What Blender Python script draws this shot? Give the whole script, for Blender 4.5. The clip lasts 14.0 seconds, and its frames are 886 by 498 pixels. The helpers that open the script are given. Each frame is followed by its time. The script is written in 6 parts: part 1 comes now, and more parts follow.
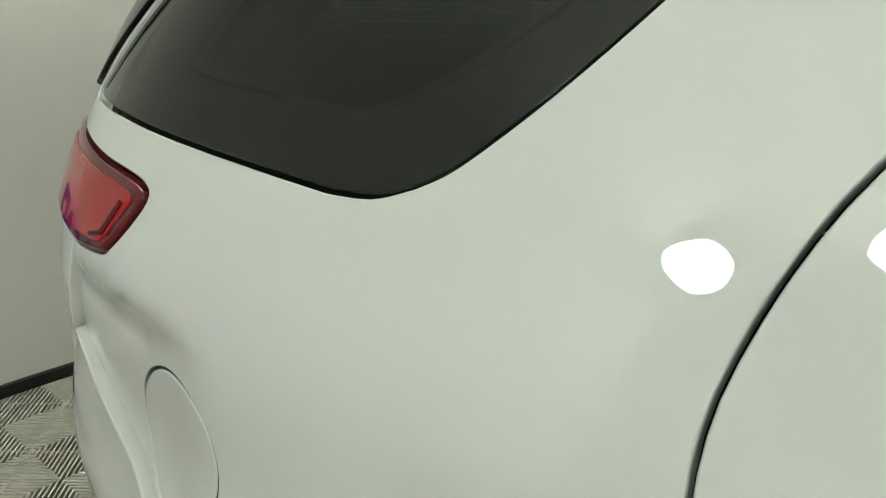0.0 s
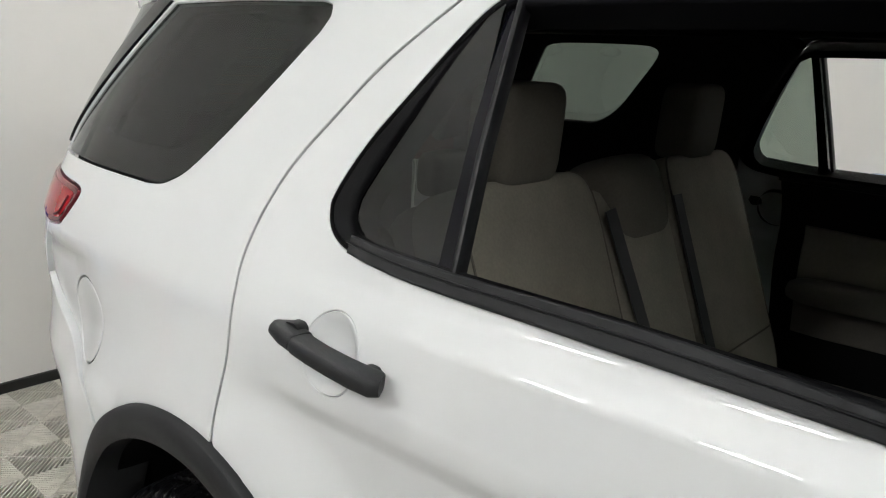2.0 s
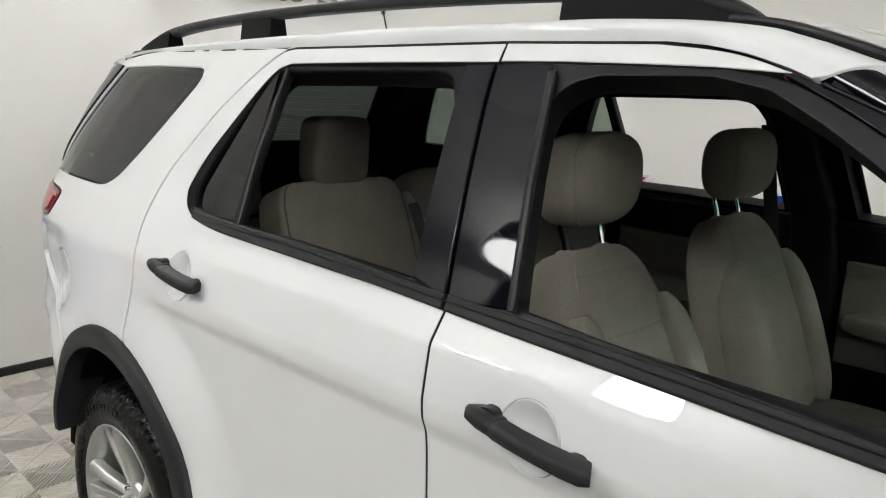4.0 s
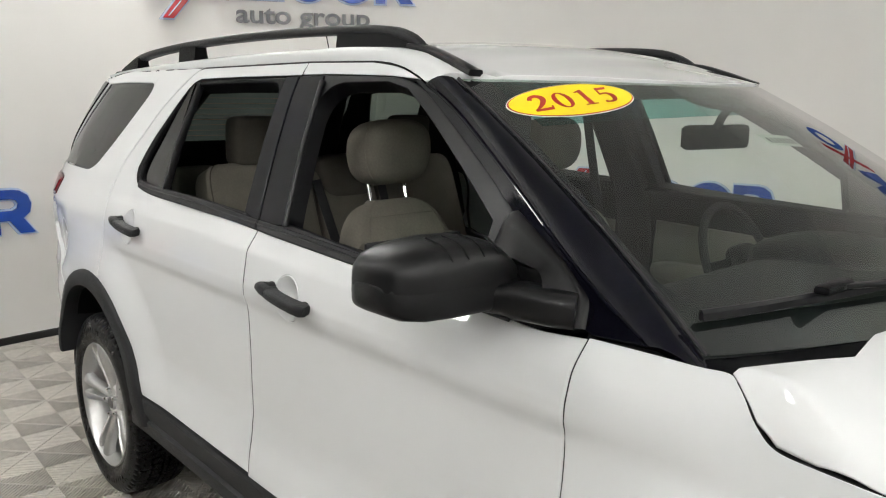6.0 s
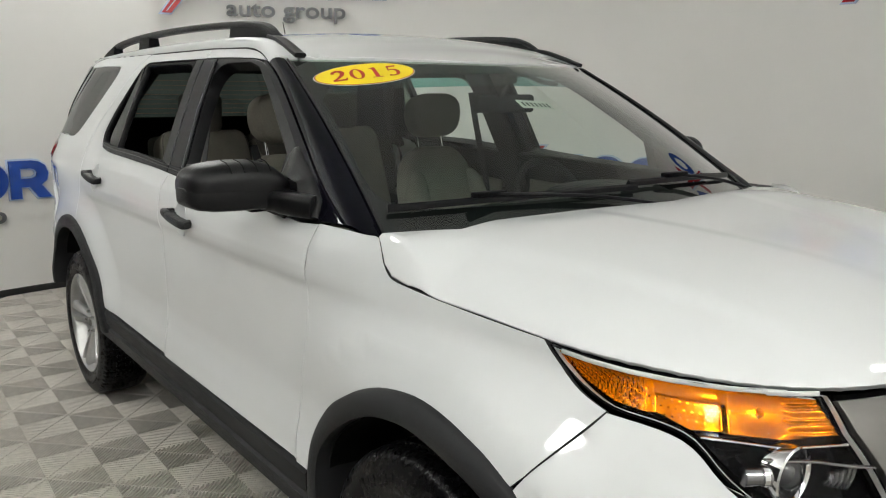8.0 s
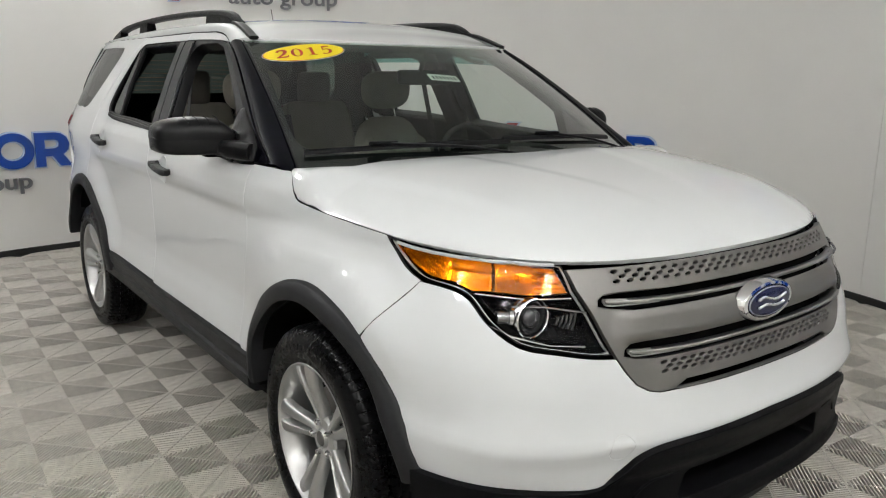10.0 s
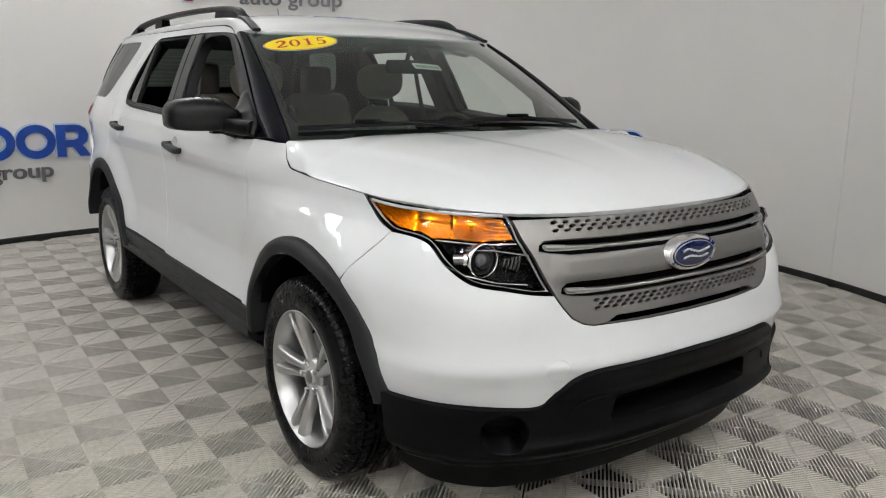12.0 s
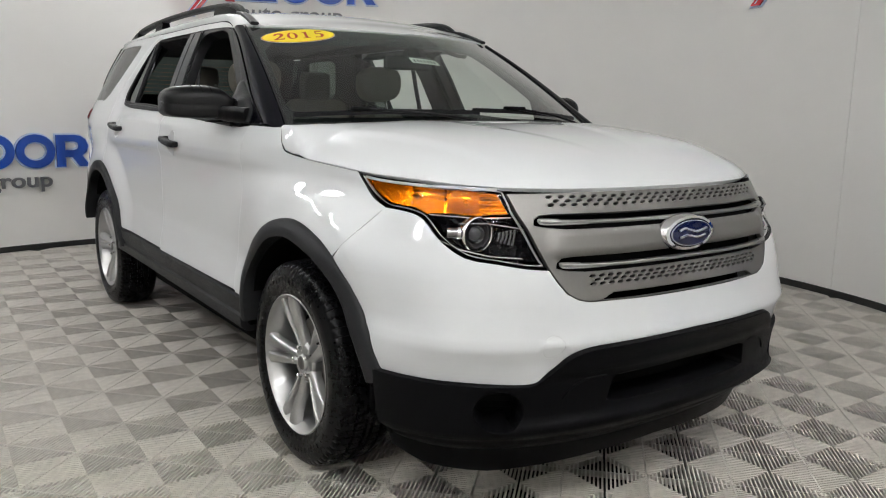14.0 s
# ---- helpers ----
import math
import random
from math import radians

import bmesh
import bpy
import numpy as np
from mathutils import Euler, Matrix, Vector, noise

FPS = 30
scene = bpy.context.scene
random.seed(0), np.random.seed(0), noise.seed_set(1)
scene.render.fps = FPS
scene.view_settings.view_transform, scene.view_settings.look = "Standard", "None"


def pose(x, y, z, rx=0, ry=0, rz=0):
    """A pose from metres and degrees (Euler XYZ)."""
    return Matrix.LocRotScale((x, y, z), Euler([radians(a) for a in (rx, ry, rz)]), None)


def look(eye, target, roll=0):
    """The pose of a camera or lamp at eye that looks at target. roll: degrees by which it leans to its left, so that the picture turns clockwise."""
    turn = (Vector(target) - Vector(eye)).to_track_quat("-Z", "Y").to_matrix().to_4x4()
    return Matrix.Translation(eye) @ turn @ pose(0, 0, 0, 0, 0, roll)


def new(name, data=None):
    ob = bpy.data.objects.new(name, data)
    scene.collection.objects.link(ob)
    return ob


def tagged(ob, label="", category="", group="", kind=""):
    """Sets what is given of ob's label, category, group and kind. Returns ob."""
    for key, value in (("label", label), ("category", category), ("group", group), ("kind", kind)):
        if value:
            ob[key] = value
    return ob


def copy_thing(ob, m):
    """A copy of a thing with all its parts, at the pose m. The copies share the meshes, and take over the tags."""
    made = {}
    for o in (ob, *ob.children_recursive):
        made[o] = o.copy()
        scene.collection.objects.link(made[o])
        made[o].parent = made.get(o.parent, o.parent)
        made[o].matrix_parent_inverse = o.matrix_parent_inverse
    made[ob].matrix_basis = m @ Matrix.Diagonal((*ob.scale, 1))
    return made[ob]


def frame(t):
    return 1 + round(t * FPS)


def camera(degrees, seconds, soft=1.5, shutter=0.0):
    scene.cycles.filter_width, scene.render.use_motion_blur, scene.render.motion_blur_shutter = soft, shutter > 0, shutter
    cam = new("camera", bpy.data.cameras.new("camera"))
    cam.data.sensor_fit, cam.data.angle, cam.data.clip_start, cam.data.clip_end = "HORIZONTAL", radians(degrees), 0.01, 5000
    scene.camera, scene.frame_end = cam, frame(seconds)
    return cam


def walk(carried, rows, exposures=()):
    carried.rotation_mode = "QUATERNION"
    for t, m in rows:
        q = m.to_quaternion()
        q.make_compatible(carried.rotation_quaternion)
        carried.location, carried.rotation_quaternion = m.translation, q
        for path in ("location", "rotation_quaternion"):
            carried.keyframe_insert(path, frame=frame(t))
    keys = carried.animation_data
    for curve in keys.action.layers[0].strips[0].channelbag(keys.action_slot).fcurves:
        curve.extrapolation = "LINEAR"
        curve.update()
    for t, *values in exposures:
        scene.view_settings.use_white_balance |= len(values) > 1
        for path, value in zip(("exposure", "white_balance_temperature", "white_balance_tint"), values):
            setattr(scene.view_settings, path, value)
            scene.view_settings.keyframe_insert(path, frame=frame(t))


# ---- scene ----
from mathutils import geometry

cam = camera(59.2, 14.0, soft=1.1)
PATH = [
    (0, (0.26, -1.336, 1.492), (-0.894, 0.165, 0.85), 3.5),
    (0.5, (0.503, -1.409, 1.545), (-0.646, 0.098, 0.905), 3.1),
    (1, (0.724, -1.498, 1.551), (-0.471, -0.005, 0.964), 2.9),
    (1.5, (0.953, -1.605, 1.574), (-0.276, -0.119, 1.046), 2.7),
    (2, (1.185, -1.645, 1.575), (-0.073, -0.165, 1.1), 2.6),
    (2.5, (1.444, -1.658, 1.579), (0.158, -0.192, 1.135), 2.1),
    (3, (1.691, -1.764, 1.589), (0.385, -0.309, 1.169), 2.0),
    (3.5, (1.91, -1.815, 1.612), (0.566, -0.388, 1.213), 1.7),
    (3.7, (2.001, -1.819, 1.612), (0.649, -0.398, 1.218), 1.8),
    (5.8, (3.036, -1.955, 1.616), (1.586, -0.629, 1.245), 0.7),
    (6, (3.162, -1.932, 1.604), (1.698, -0.622, 1.231), 0.5),
    (6.5, (3.419, -1.918, 1.598), (1.933, -0.631, 1.226), 0.3),
    (7, (3.673, -1.972, 1.571), (2.166, -0.712, 1.194), 0.2),
    (7.5, (3.906, -1.986, 1.581), (2.383, -0.748, 1.194), 0.3),
    (8, (4.166, -1.911, 1.56), (2.631, -0.691, 1.161), 0.4),
    (8.5, (4.372, -1.916, 1.556), (2.828, -0.712, 1.147), 0.5),
    (8.7, (4.468, -1.954, 1.537), (2.918, -0.759, 1.125), 0.4),
    (10.8, (5.171, -2.044, 1.509), (3.597, -0.891, 1.074), 0.8),
    (11, (5.218, -2.087, 1.488), (3.64, -0.933, 1.065), 1.0),
    (11.5, (5.297, -2.13, 1.466), (3.715, -0.982, 1.045), 1.0),
    (12, (5.35, -2.114, 1.45), (3.762, -0.973, 1.029), 0.8),
    (12.5, (5.397, -2.128, 1.419), (3.806, -0.986, 1.011), 1.1),
    (13, (5.4, -2.123, 1.382), (3.805, -0.982, 0.99), 1.1),
    (13.5, (5.387, -2.112, 1.334), (3.789, -0.967, 0.965), 1.1),
    (14, (5.367, -2.097, 1.28), (3.765, -0.95, 0.936), 1.1),
]
walk(cam, [(t, look(eye, target, roll)) for t, eye, target, roll in PATH], exposures=[(0, -.48, 6850, -8), (1.0, -.32, 6850, -8), (1.6, -.12, 6500, 2), (2.2, -.02, 6400, 9), (3.5, .04, 6450, 9), (6.0, -.04, 6500, 9), (8.5, -.38, 6480, 6), (11, -.38, 6350, 10), (14, -.38, 6300, 10)])

# ---- world and light ----
world = bpy.data.worlds.new("world")
scene.world = world
world.use_nodes = True
world.node_tree.nodes["Background"].inputs[0].default_value = (0.02, 0.02, 0.02, 1)
world.node_tree.nodes["Background"].inputs[1].default_value = 1.0
CX, CY, RAD, TALL = 1.475, -0.284, 3.93, 4.3      # the round booth: centre, radius, height


# ---- materials ----
def material(name, base=(.5, .5, .5), rough=.5, metal=0.0, coat=0.0, spec=.5, grain=0.0, scale=60.0, bump=0.0, bump_scale=200.0, rough_var=0.0, emit=None, tint=None):
    m = bpy.data.materials.new(name)
    m.use_nodes = True
    nt = m.node_tree
    b = nt.nodes["Principled BSDF"]
    b.inputs["Base Color"].default_value = (*base, 1)
    b.inputs["Roughness"].default_value = rough
    b.inputs["Metallic"].default_value = metal
    b.inputs["Specular IOR Level"].default_value = spec
    b.inputs["Coat Weight"].default_value = coat
    b.inputs["Coat Roughness"].default_value = .008
    tc = nt.nodes.new("ShaderNodeTexCoord")
    if grain or rough_var:
        n1 = nt.nodes.new("ShaderNodeTexNoise")
        n1.inputs["Scale"].default_value, n1.inputs["Detail"].default_value = scale, 6
        n2 = nt.nodes.new("ShaderNodeTexNoise")
        n2.inputs["Scale"].default_value, n2.inputs["Detail"].default_value = scale / 14, 3
        nt.links.new(tc.outputs["Object"], n1.inputs["Vector"])
        nt.links.new(tc.outputs["Object"], n2.inputs["Vector"])
        add = nt.nodes.new("ShaderNodeMath")
        add.operation = "ADD"
        nt.links.new(n1.outputs["Fac"], add.inputs[0])
        nt.links.new(n2.outputs["Fac"], add.inputs[1])
        if grain:
            ramp = nt.nodes.new("ShaderNodeMapRange")
            ramp.inputs["From Min"].default_value, ramp.inputs["From Max"].default_value = .6, 1.4
            ramp.inputs["To Min"].default_value, ramp.inputs["To Max"].default_value = 1 - grain, 1 + grain
            nt.links.new(add.outputs[0], ramp.inputs["Value"])
            mix = nt.nodes.new("ShaderNodeVectorMath")
            mix.operation = "SCALE"
            mix.inputs[0].default_value = (tint or base)
            nt.links.new(ramp.outputs[0], mix.inputs["Scale"])
            nt.links.new(mix.outputs[0], b.inputs["Base Color"])
        if rough_var:
            rr = nt.nodes.new("ShaderNodeMapRange")
            rr.inputs["From Min"].default_value, rr.inputs["From Max"].default_value = .6, 1.4
            rr.inputs["To Min"].default_value, rr.inputs["To Max"].default_value = max(0, rough - rough_var), rough + rough_var
            nt.links.new(add.outputs[0], rr.inputs["Value"])
            nt.links.new(rr.outputs[0], b.inputs["Roughness"])
    if bump:
        n3 = nt.nodes.new("ShaderNodeTexNoise")
        n3.inputs["Scale"].default_value, n3.inputs["Detail"].default_value = bump_scale, 4
        nt.links.new(tc.outputs["Object"], n3.inputs["Vector"])
        bp = nt.nodes.new("ShaderNodeBump")
        bp.inputs["Strength"].default_value, bp.inputs["Distance"].default_value = bump, .002
        nt.links.new(n3.outputs["Fac"], bp.inputs["Height"])
        nt.links.new(bp.outputs[0], b.inputs["Normal"])
    if emit:
        b.inputs["Emission Color"].default_value = (*emit[:3], 1)
        b.inputs["Emission Strength"].default_value = emit[3]
    return m


def pane_material(name, through_colour, gloss=.02, shine=1.0):
    """Thin tinted glass: light passes straight through, the gloss follows Fresnel."""
    m = bpy.data.materials.new(name)
    m.use_nodes = True
    nt = m.node_tree
    nt.nodes.remove(nt.nodes["Principled BSDF"])
    out = nt.nodes["Material Output"]
    tr = nt.nodes.new("ShaderNodeBsdfTransparent")
    tr.inputs[0].default_value = (*through_colour, 1)
    gl = nt.nodes.new("ShaderNodeBsdfGlossy")
    gl.inputs["Roughness"].default_value = gloss
    face = nt.nodes.new("ShaderNodeLayerWeight")
    face.inputs[0].default_value = .5
    power = nt.nodes.new("ShaderNodeMath")
    power.operation = "POWER"
    power.inputs[1].default_value = 5
    nt.links.new(face.outputs["Facing"], power.inputs[0])
    fr = nt.nodes.new("ShaderNodeMath")
    fr.operation = "MULTIPLY_ADD"
    fr.inputs[1].default_value, fr.inputs[2].default_value = .94 * shine, .055 * shine
    nt.links.new(power.outputs[0], fr.inputs[0])
    mx = nt.nodes.new("ShaderNodeMixShader")
    nt.links.new(fr.outputs[0], mx.inputs[0])
    nt.links.new(tr.outputs[0], mx.inputs[1])
    nt.links.new(gl.outputs[0], mx.inputs[2])
    nt.links.new(mx.outputs[0], out.inputs[0])
    return m


PAINT = material("white_paint", (.625, .638, .645), .5, coat=1.0, spec=.12, grain=.012, scale=9, rough_var=.03)
BLACK_PLASTIC = material("black_plastic", (.0032, .0032, .0038), .42, spec=.07, grain=.18, scale=120, bump=.25, bump_scale=900, rough_var=.08)
GREY_PLASTIC = material("grey_plastic", (.020, .0203, .0215), .46, spec=.15, grain=.12, scale=90, bump=.3, bump_scale=900, rough_var=.07)
GLOSS_BLACK = material("gloss_black", (.0025, .0025, .005), .05, spec=.16, grain=.3, scale=40, rough_var=.03)
SATIN_BLACK = material("satin_black", (.0055, .0055, .0065), .34, spec=.20, grain=.2, scale=60, rough_var=.06)
RUBBER = material("rubber", (.012, .012, .012), .62, grain=.2, scale=150, bump=.2, bump_scale=400, rough_var=.12)
TYRE = material("tyre_rubber", (.0035, .0035, .004), .30, spec=.14, grain=.3, scale=70, bump=.1, bump_scale=300, rough_var=.15)
ALLOY = material("alloy", (.50, .50, .495), .36, metal=.85, grain=.05, scale=60, rough_var=.08)
CHROME = material("chrome", (.80, .80, .80), .06, metal=1.0, rough_var=.03, scale=50)
SATIN_CHROME = material("satin_chrome", (.34, .337, .328), .34, metal=1.0, rough_var=.05, scale=60)
NICKEL = material("brushed_nickel", (.185, .180, .170), .46, metal=.75, grain=.06, scale=80, rough_var=.06)
# near black for liners and inner blocks, with the shade inside put into it
DARK_VOID = material("cavity_shade_black", (.003, .003, .003), .9, spec=.08, grain=.2, scale=30)
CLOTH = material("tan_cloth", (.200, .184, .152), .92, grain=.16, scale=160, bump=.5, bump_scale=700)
# the tan cloth again, darkened for the dim rear of the cabin
CLOTH_SHADED = material("shaded_tan_cloth", (.095, .086, .071), .92, grain=.16, scale=160, bump=.5, bump_scale=700)
TRIM_BLACK = material("black_trim", (.0075, .0075, .008), .6, spec=.2, grain=.2, scale=100, bump=.3, bump_scale=500)
TRIM_TAN = material("tan_trim", (.20, .185, .16), .6, grain=.1, scale=100, bump=.3, bump_scale=500)
CARPET = material("dark_carpet", (.02, .019, .018), .95, grain=.3, scale=200, bump=.6, bump_scale=500)
MIRROR_BLACK = material("satin_mirror_black", (.0065, .0065, .007), .34, spec=.20, grain=.15, scale=90, bump=.15, bump_scale=900, rough_var=.06)
BELT = material("seat_belt_web", (.03, .03, .032), .7, grain=.2, scale=200)
AMBER_PALE = material("pale_amber", (.80, .55, .22), .2, coat=.3, grain=.15, scale=90)
AMBER_DEEP = material("amber_reflector", (.19, .046, .001), .3, coat=.2, grain=.25, scale=140)
RED_LENS = material("red_lens", (.30, .005, .009), .07, coat=.1, spec=.25, grain=.15, scale=25)
RED_DEEP = material("deep_red_lens", (.085, .003, .007), .07, coat=.1, spec=.25, grain=.2, scale=30)
LAMP_BLACK = material("lamp_bezel", (.004, .004, .005), .10, spec=.16, coat=0.0, grain=.2, scale=40)
LENS_GLASS = material("projector_glass", (.03, .03, .035), .03, coat=1.0, rough_var=.01, scale=20)
WINDSHIELD = pane_material("windshield_glass", (.78, .87, .81), shine=1.8)
PRIVACY = pane_material("privacy_glass", (.13, .155, .138))
PRIVACY_FAR = pane_material("tinted_glass", (.28, .33, .29))
CLEAR_LENS = pane_material("clear_lens", (.97, .97, .97), shine=.20)
AMBER_PANE = pane_material("amber_pane", (.97, .47, .035), shine=.30)
REAR_GLASS = pane_material("dark_rear_glass", (.05, .06, .055))
GREEN_BAND = pane_material("shade_band_glass", (.28, .62, .58))
STICKER_YELLOW = material("yellow_vinyl", (.90, .72, .015), .35, grain=.03, scale=20)
STICKER_RED = material("red_vinyl", (.42, .02, .015), .35, grain=.05, scale=20)
PAPER = material("paper", (.75, .78, .72), .8, grain=.04, scale=40)
INK = material("ink", (.05, .07, .06), .7, grain=.1, scale=60)
BADGE_BLUE = material("blue_enamel", (.005, .009, .060), .15, coat=.6, grain=.08, scale=20)
BADGE_SILVER = material("silver_script", (.75, .76, .78), .22, metal=.7, grain=.03, scale=30)
WALL = material("wall_panel", (.80, .79, .765), .52, grain=.02, scale=3, bump=.05, bump_scale=25, rough_var=.05)
CEILING = material("white_ceiling", (.72, .72, .71), .9, grain=.02, scale=3)
BASE_BLACK = material("black_baseboard", (.012, .012, .012), .5, grain=.2, scale=30)
TILE = material("ribbed_tile", (.54, .508, .458), .40, grain=.22, scale=26, rough_var=.12)
# the slab's shade below the ribs is put into this black
TILE_UNDER = material("shaded_slab", (.012, .012, .012), .9, grain=.2, scale=20)
CONCRETE = material("concrete", (.05, .05, .048), .9, grain=.15, scale=12)
SIGN_BLUE = material("blue_acrylic", (.010, .06, .36), .25, coat=.4, grain=.06, scale=10)
SIGN_RED = material("red_acrylic", (.42, .012, .02), .25, coat=.4, grain=.06, scale=10)
SIGN_GREY = material("grey_acrylic", (.14, .14, .15), .35, grain=.06, scale=10)
SIGN_EDGE = material("clear_acrylic_edge", (.55, .66, .85), .15, coat=.6, grain=.05, scale=10)
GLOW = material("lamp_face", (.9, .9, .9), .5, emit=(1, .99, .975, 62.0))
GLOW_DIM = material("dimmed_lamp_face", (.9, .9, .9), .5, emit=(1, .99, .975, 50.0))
# added upward emitter that brightens ceiling and walls, no such source known
GLOW_UP = material("added_uplight", (.9, .9, .9), .5, emit=(1, .99, .975, 106.0))


# ---- building helpers ----
def part(name, bm, mat, parent, label="", smooth_deg=35):
    me = bpy.data.meshes.new(name)
    bm.normal_update()
    bm.to_mesh(me)
    bm.free()
    me.materials.append(mat)
    ob = new(name, me)
    if parent:
        ob.parent = parent
    if label:
        tagged(ob, label)
    if smooth_deg:
        for p in me.polygons:
            p.use_smooth = True
        me.set_sharp_from_angle(angle=radians(smooth_deg))
    return ob


def mesh_part(name, verts, faces, mat, parent, label="", smooth_deg=35):
    bm = bmesh.new()
    vs = [bm.verts.new(v) for v in verts]
    for f in faces:
        try:
            bm.faces.new([vs[i] for i in f])
        except ValueError:
            pass
    bmesh.ops.recalc_face_normals(bm, faces=bm.faces)
    return part(name, bm, mat, parent, label, smooth_deg)


def thing(name, label, category, at=(0, 0, 0), group="", kind=""):
    ob = new(name)
    ob.location = at
    return tagged(ob, label, category, group, kind)


def box_bm(sx, sy, sz, at=(0, 0, 0), bevel=.01, seg=2, bm=None, turn=None):
    own = bm is None
    bm = bm or bmesh.new()
    m = Matrix.Translation(at) @ (turn or Matrix()) @ Matrix.Diagonal((sx, sy, sz, 1))
    r = bmesh.ops.create_cube(bm, size=1, matrix=m)
    if bevel:
        es = list({e for v in r["verts"] for e in v.link_edges})
        bmesh.ops.bevel(bm, geom=es, offset=bevel, segments=seg, affect="EDGES", profile=.5)
    return bm


def lathe(profile, n=48, axis="y", bm=None, m=None, closed=False):
    """Turn (radius, along) points round an axis."""
    bm = bm or bmesh.new()
    m = m or Matrix()
    rings = []
    for r, a in profile:
        ring = []
        for k in range(n):
            t = 2 * math.pi * k / n
            p = {"y": (r * math.cos(t), a, r * math.sin(t)), "z": (r * math.cos(t), r * math.sin(t), a), "x": (a, r * math.cos(t), r * math.sin(t))}[axis]
            ring.append(bm.verts.new(m @ Vector(p)))
        rings.append(ring)
    pairs = list(zip(rings, rings[1:])) + ([(rings[-1], rings[0])] if closed else [])
    for a, b in pairs:
        for k in range(n):
            bm.faces.new((a[k], a[(k + 1) % n], b[(k + 1) % n], b[k]))
    if not closed:
        for ring in (rings[0], rings[-1]):
            if profile[0 if ring is rings[0] else -1][0] > 1e-6:
                bm.faces.new(ring)
    bmesh.ops.recalc_face_normals(bm, faces=bm.faces)
    return bm


def sweep(points, section, bm=None, up=(0, 0, 1), cap=True, scale=None):
    """A section of (a, b) points (a sideways, b up) drawn along a line of points."""
    bm = bm or bmesh.new()
    pts = [Vector(p) for p in points]
    rings = []
    for i, p in enumerate(pts):
        t = (pts[min(i + 1, len(pts) - 1)] - pts[max(i - 1, 0)]).normalized()
        s = t.cross(Vector(up)).normalized()
        u = s.cross(t).normalized()
        k = scale[i] if scale else 1
        rings.append([bm.verts.new(p + s * a * k + u * b * k) for a, b in section])
    n = len(section)
    for a, b in zip(rings, rings[1:]):
        for k in range(n):
            bm.faces.new((a[k], a[(k + 1) % n], b[(k + 1) % n], b[k]))
    if cap:
        bm.faces.new(rings[0])
        bm.faces.new(rings[-1])
    bmesh.ops.recalc_face_normals(bm, faces=bm.faces)
    return bm


def circle_pts(r, n=10, sq=1.0):
    return [(r * math.cos(2 * math.pi * k / n), sq * r * math.sin(2 * math.pi * k / n)) for k in range(n)]


def rounded(w, h, r, n=4):
    out = []
    for cx, cy, a0 in ((w / 2 - r, h / 2 - r, 0), (-w / 2 + r, h / 2 - r, 90), (-w / 2 + r, -h / 2 + r, 180), (w / 2 - r, -h / 2 + r, 270)):
        for k in range(n + 1):
            a = radians(a0 + 90 * k / n)
            out.append((cx + r * math.cos(a), cy + r * math.sin(a)))
    return out


def catmull(pts, n=6, closed=False):
    """A smooth line through points of any dimension."""
    out, m = [], len(pts)
    for i in range(m if closed else m - 1):
        p0, p1, p2, p3 = (pts[(i + k) % m] if closed else pts[min(max(i + k, 0), m - 1)] for k in (-1, 0, 1, 2))
        for k in range(n):
            t = k / n
            out.append(tuple(.5 * (2 * b + (c - a) * t + (2 * a - 5 * b + 4 * c - d) * t * t + (3 * b - a - 3 * c + d) * t ** 3) for a, b, c, d in zip(p0, p1, p2, p3)))
    if not closed:
        out.append(tuple(pts[-1]))
    return out


def spline(pts):
    """Monotone cubic through (t, v) points."""
    n = len(pts)
    t, v = [p[0] for p in pts], [p[1] for p in pts]
    d = [(v[i + 1] - v[i]) / (t[i + 1] - t[i]) for i in range(n - 1)]
    m = [d[0]] + [0 if d[i - 1] * d[i] <= 0 else 2 * d[i - 1] * d[i] / (d[i - 1] + d[i]) for i in range(1, n - 1)] + [d[-1]]

    def f(x):
        if x <= t[0]:
            return v[0] + m[0] * (x - t[0])
        if x >= t[-1]:
            return v[-1] + m[-1] * (x - t[-1])
        lo, hi = 0, n - 1
        while hi - lo > 1:
            k = (lo + hi) // 2
            lo, hi = (k, hi) if t[k] <= x else (lo, k)
        h = t[lo + 1] - t[lo]
        s = (x - t[lo]) / h
        return (1 + 2 * s) * (1 - s) ** 2 * v[lo] + s * (1 - s) ** 2 * h * m[lo] + s * s * (3 - 2 * s) * v[lo + 1] + s * s * (s - 1) * h * m[lo + 1]
    return f


def smooth(a, b, x):
    s = min(1, max(0, (x - a) / (b - a)))
    return s * s * (3 - 2 * s)


def area(poly):
    return sum(a[0] * b[1] - b[0] * a[1] for a, b in zip(poly, poly[1:] + poly[:1])) / 2


def dense(poly, step):
    out = []
    for a, b in zip(poly, poly[1:] + poly[:1]):
        k = max(1, round(math.dist(a, b) / step))
        out += [(a[0] + (b[0] - a[0]) * i / k, a[1] + (b[1] - a[1]) * i / k) for i in range(k) if math.dist(a, b) > 1e-6]
    return out


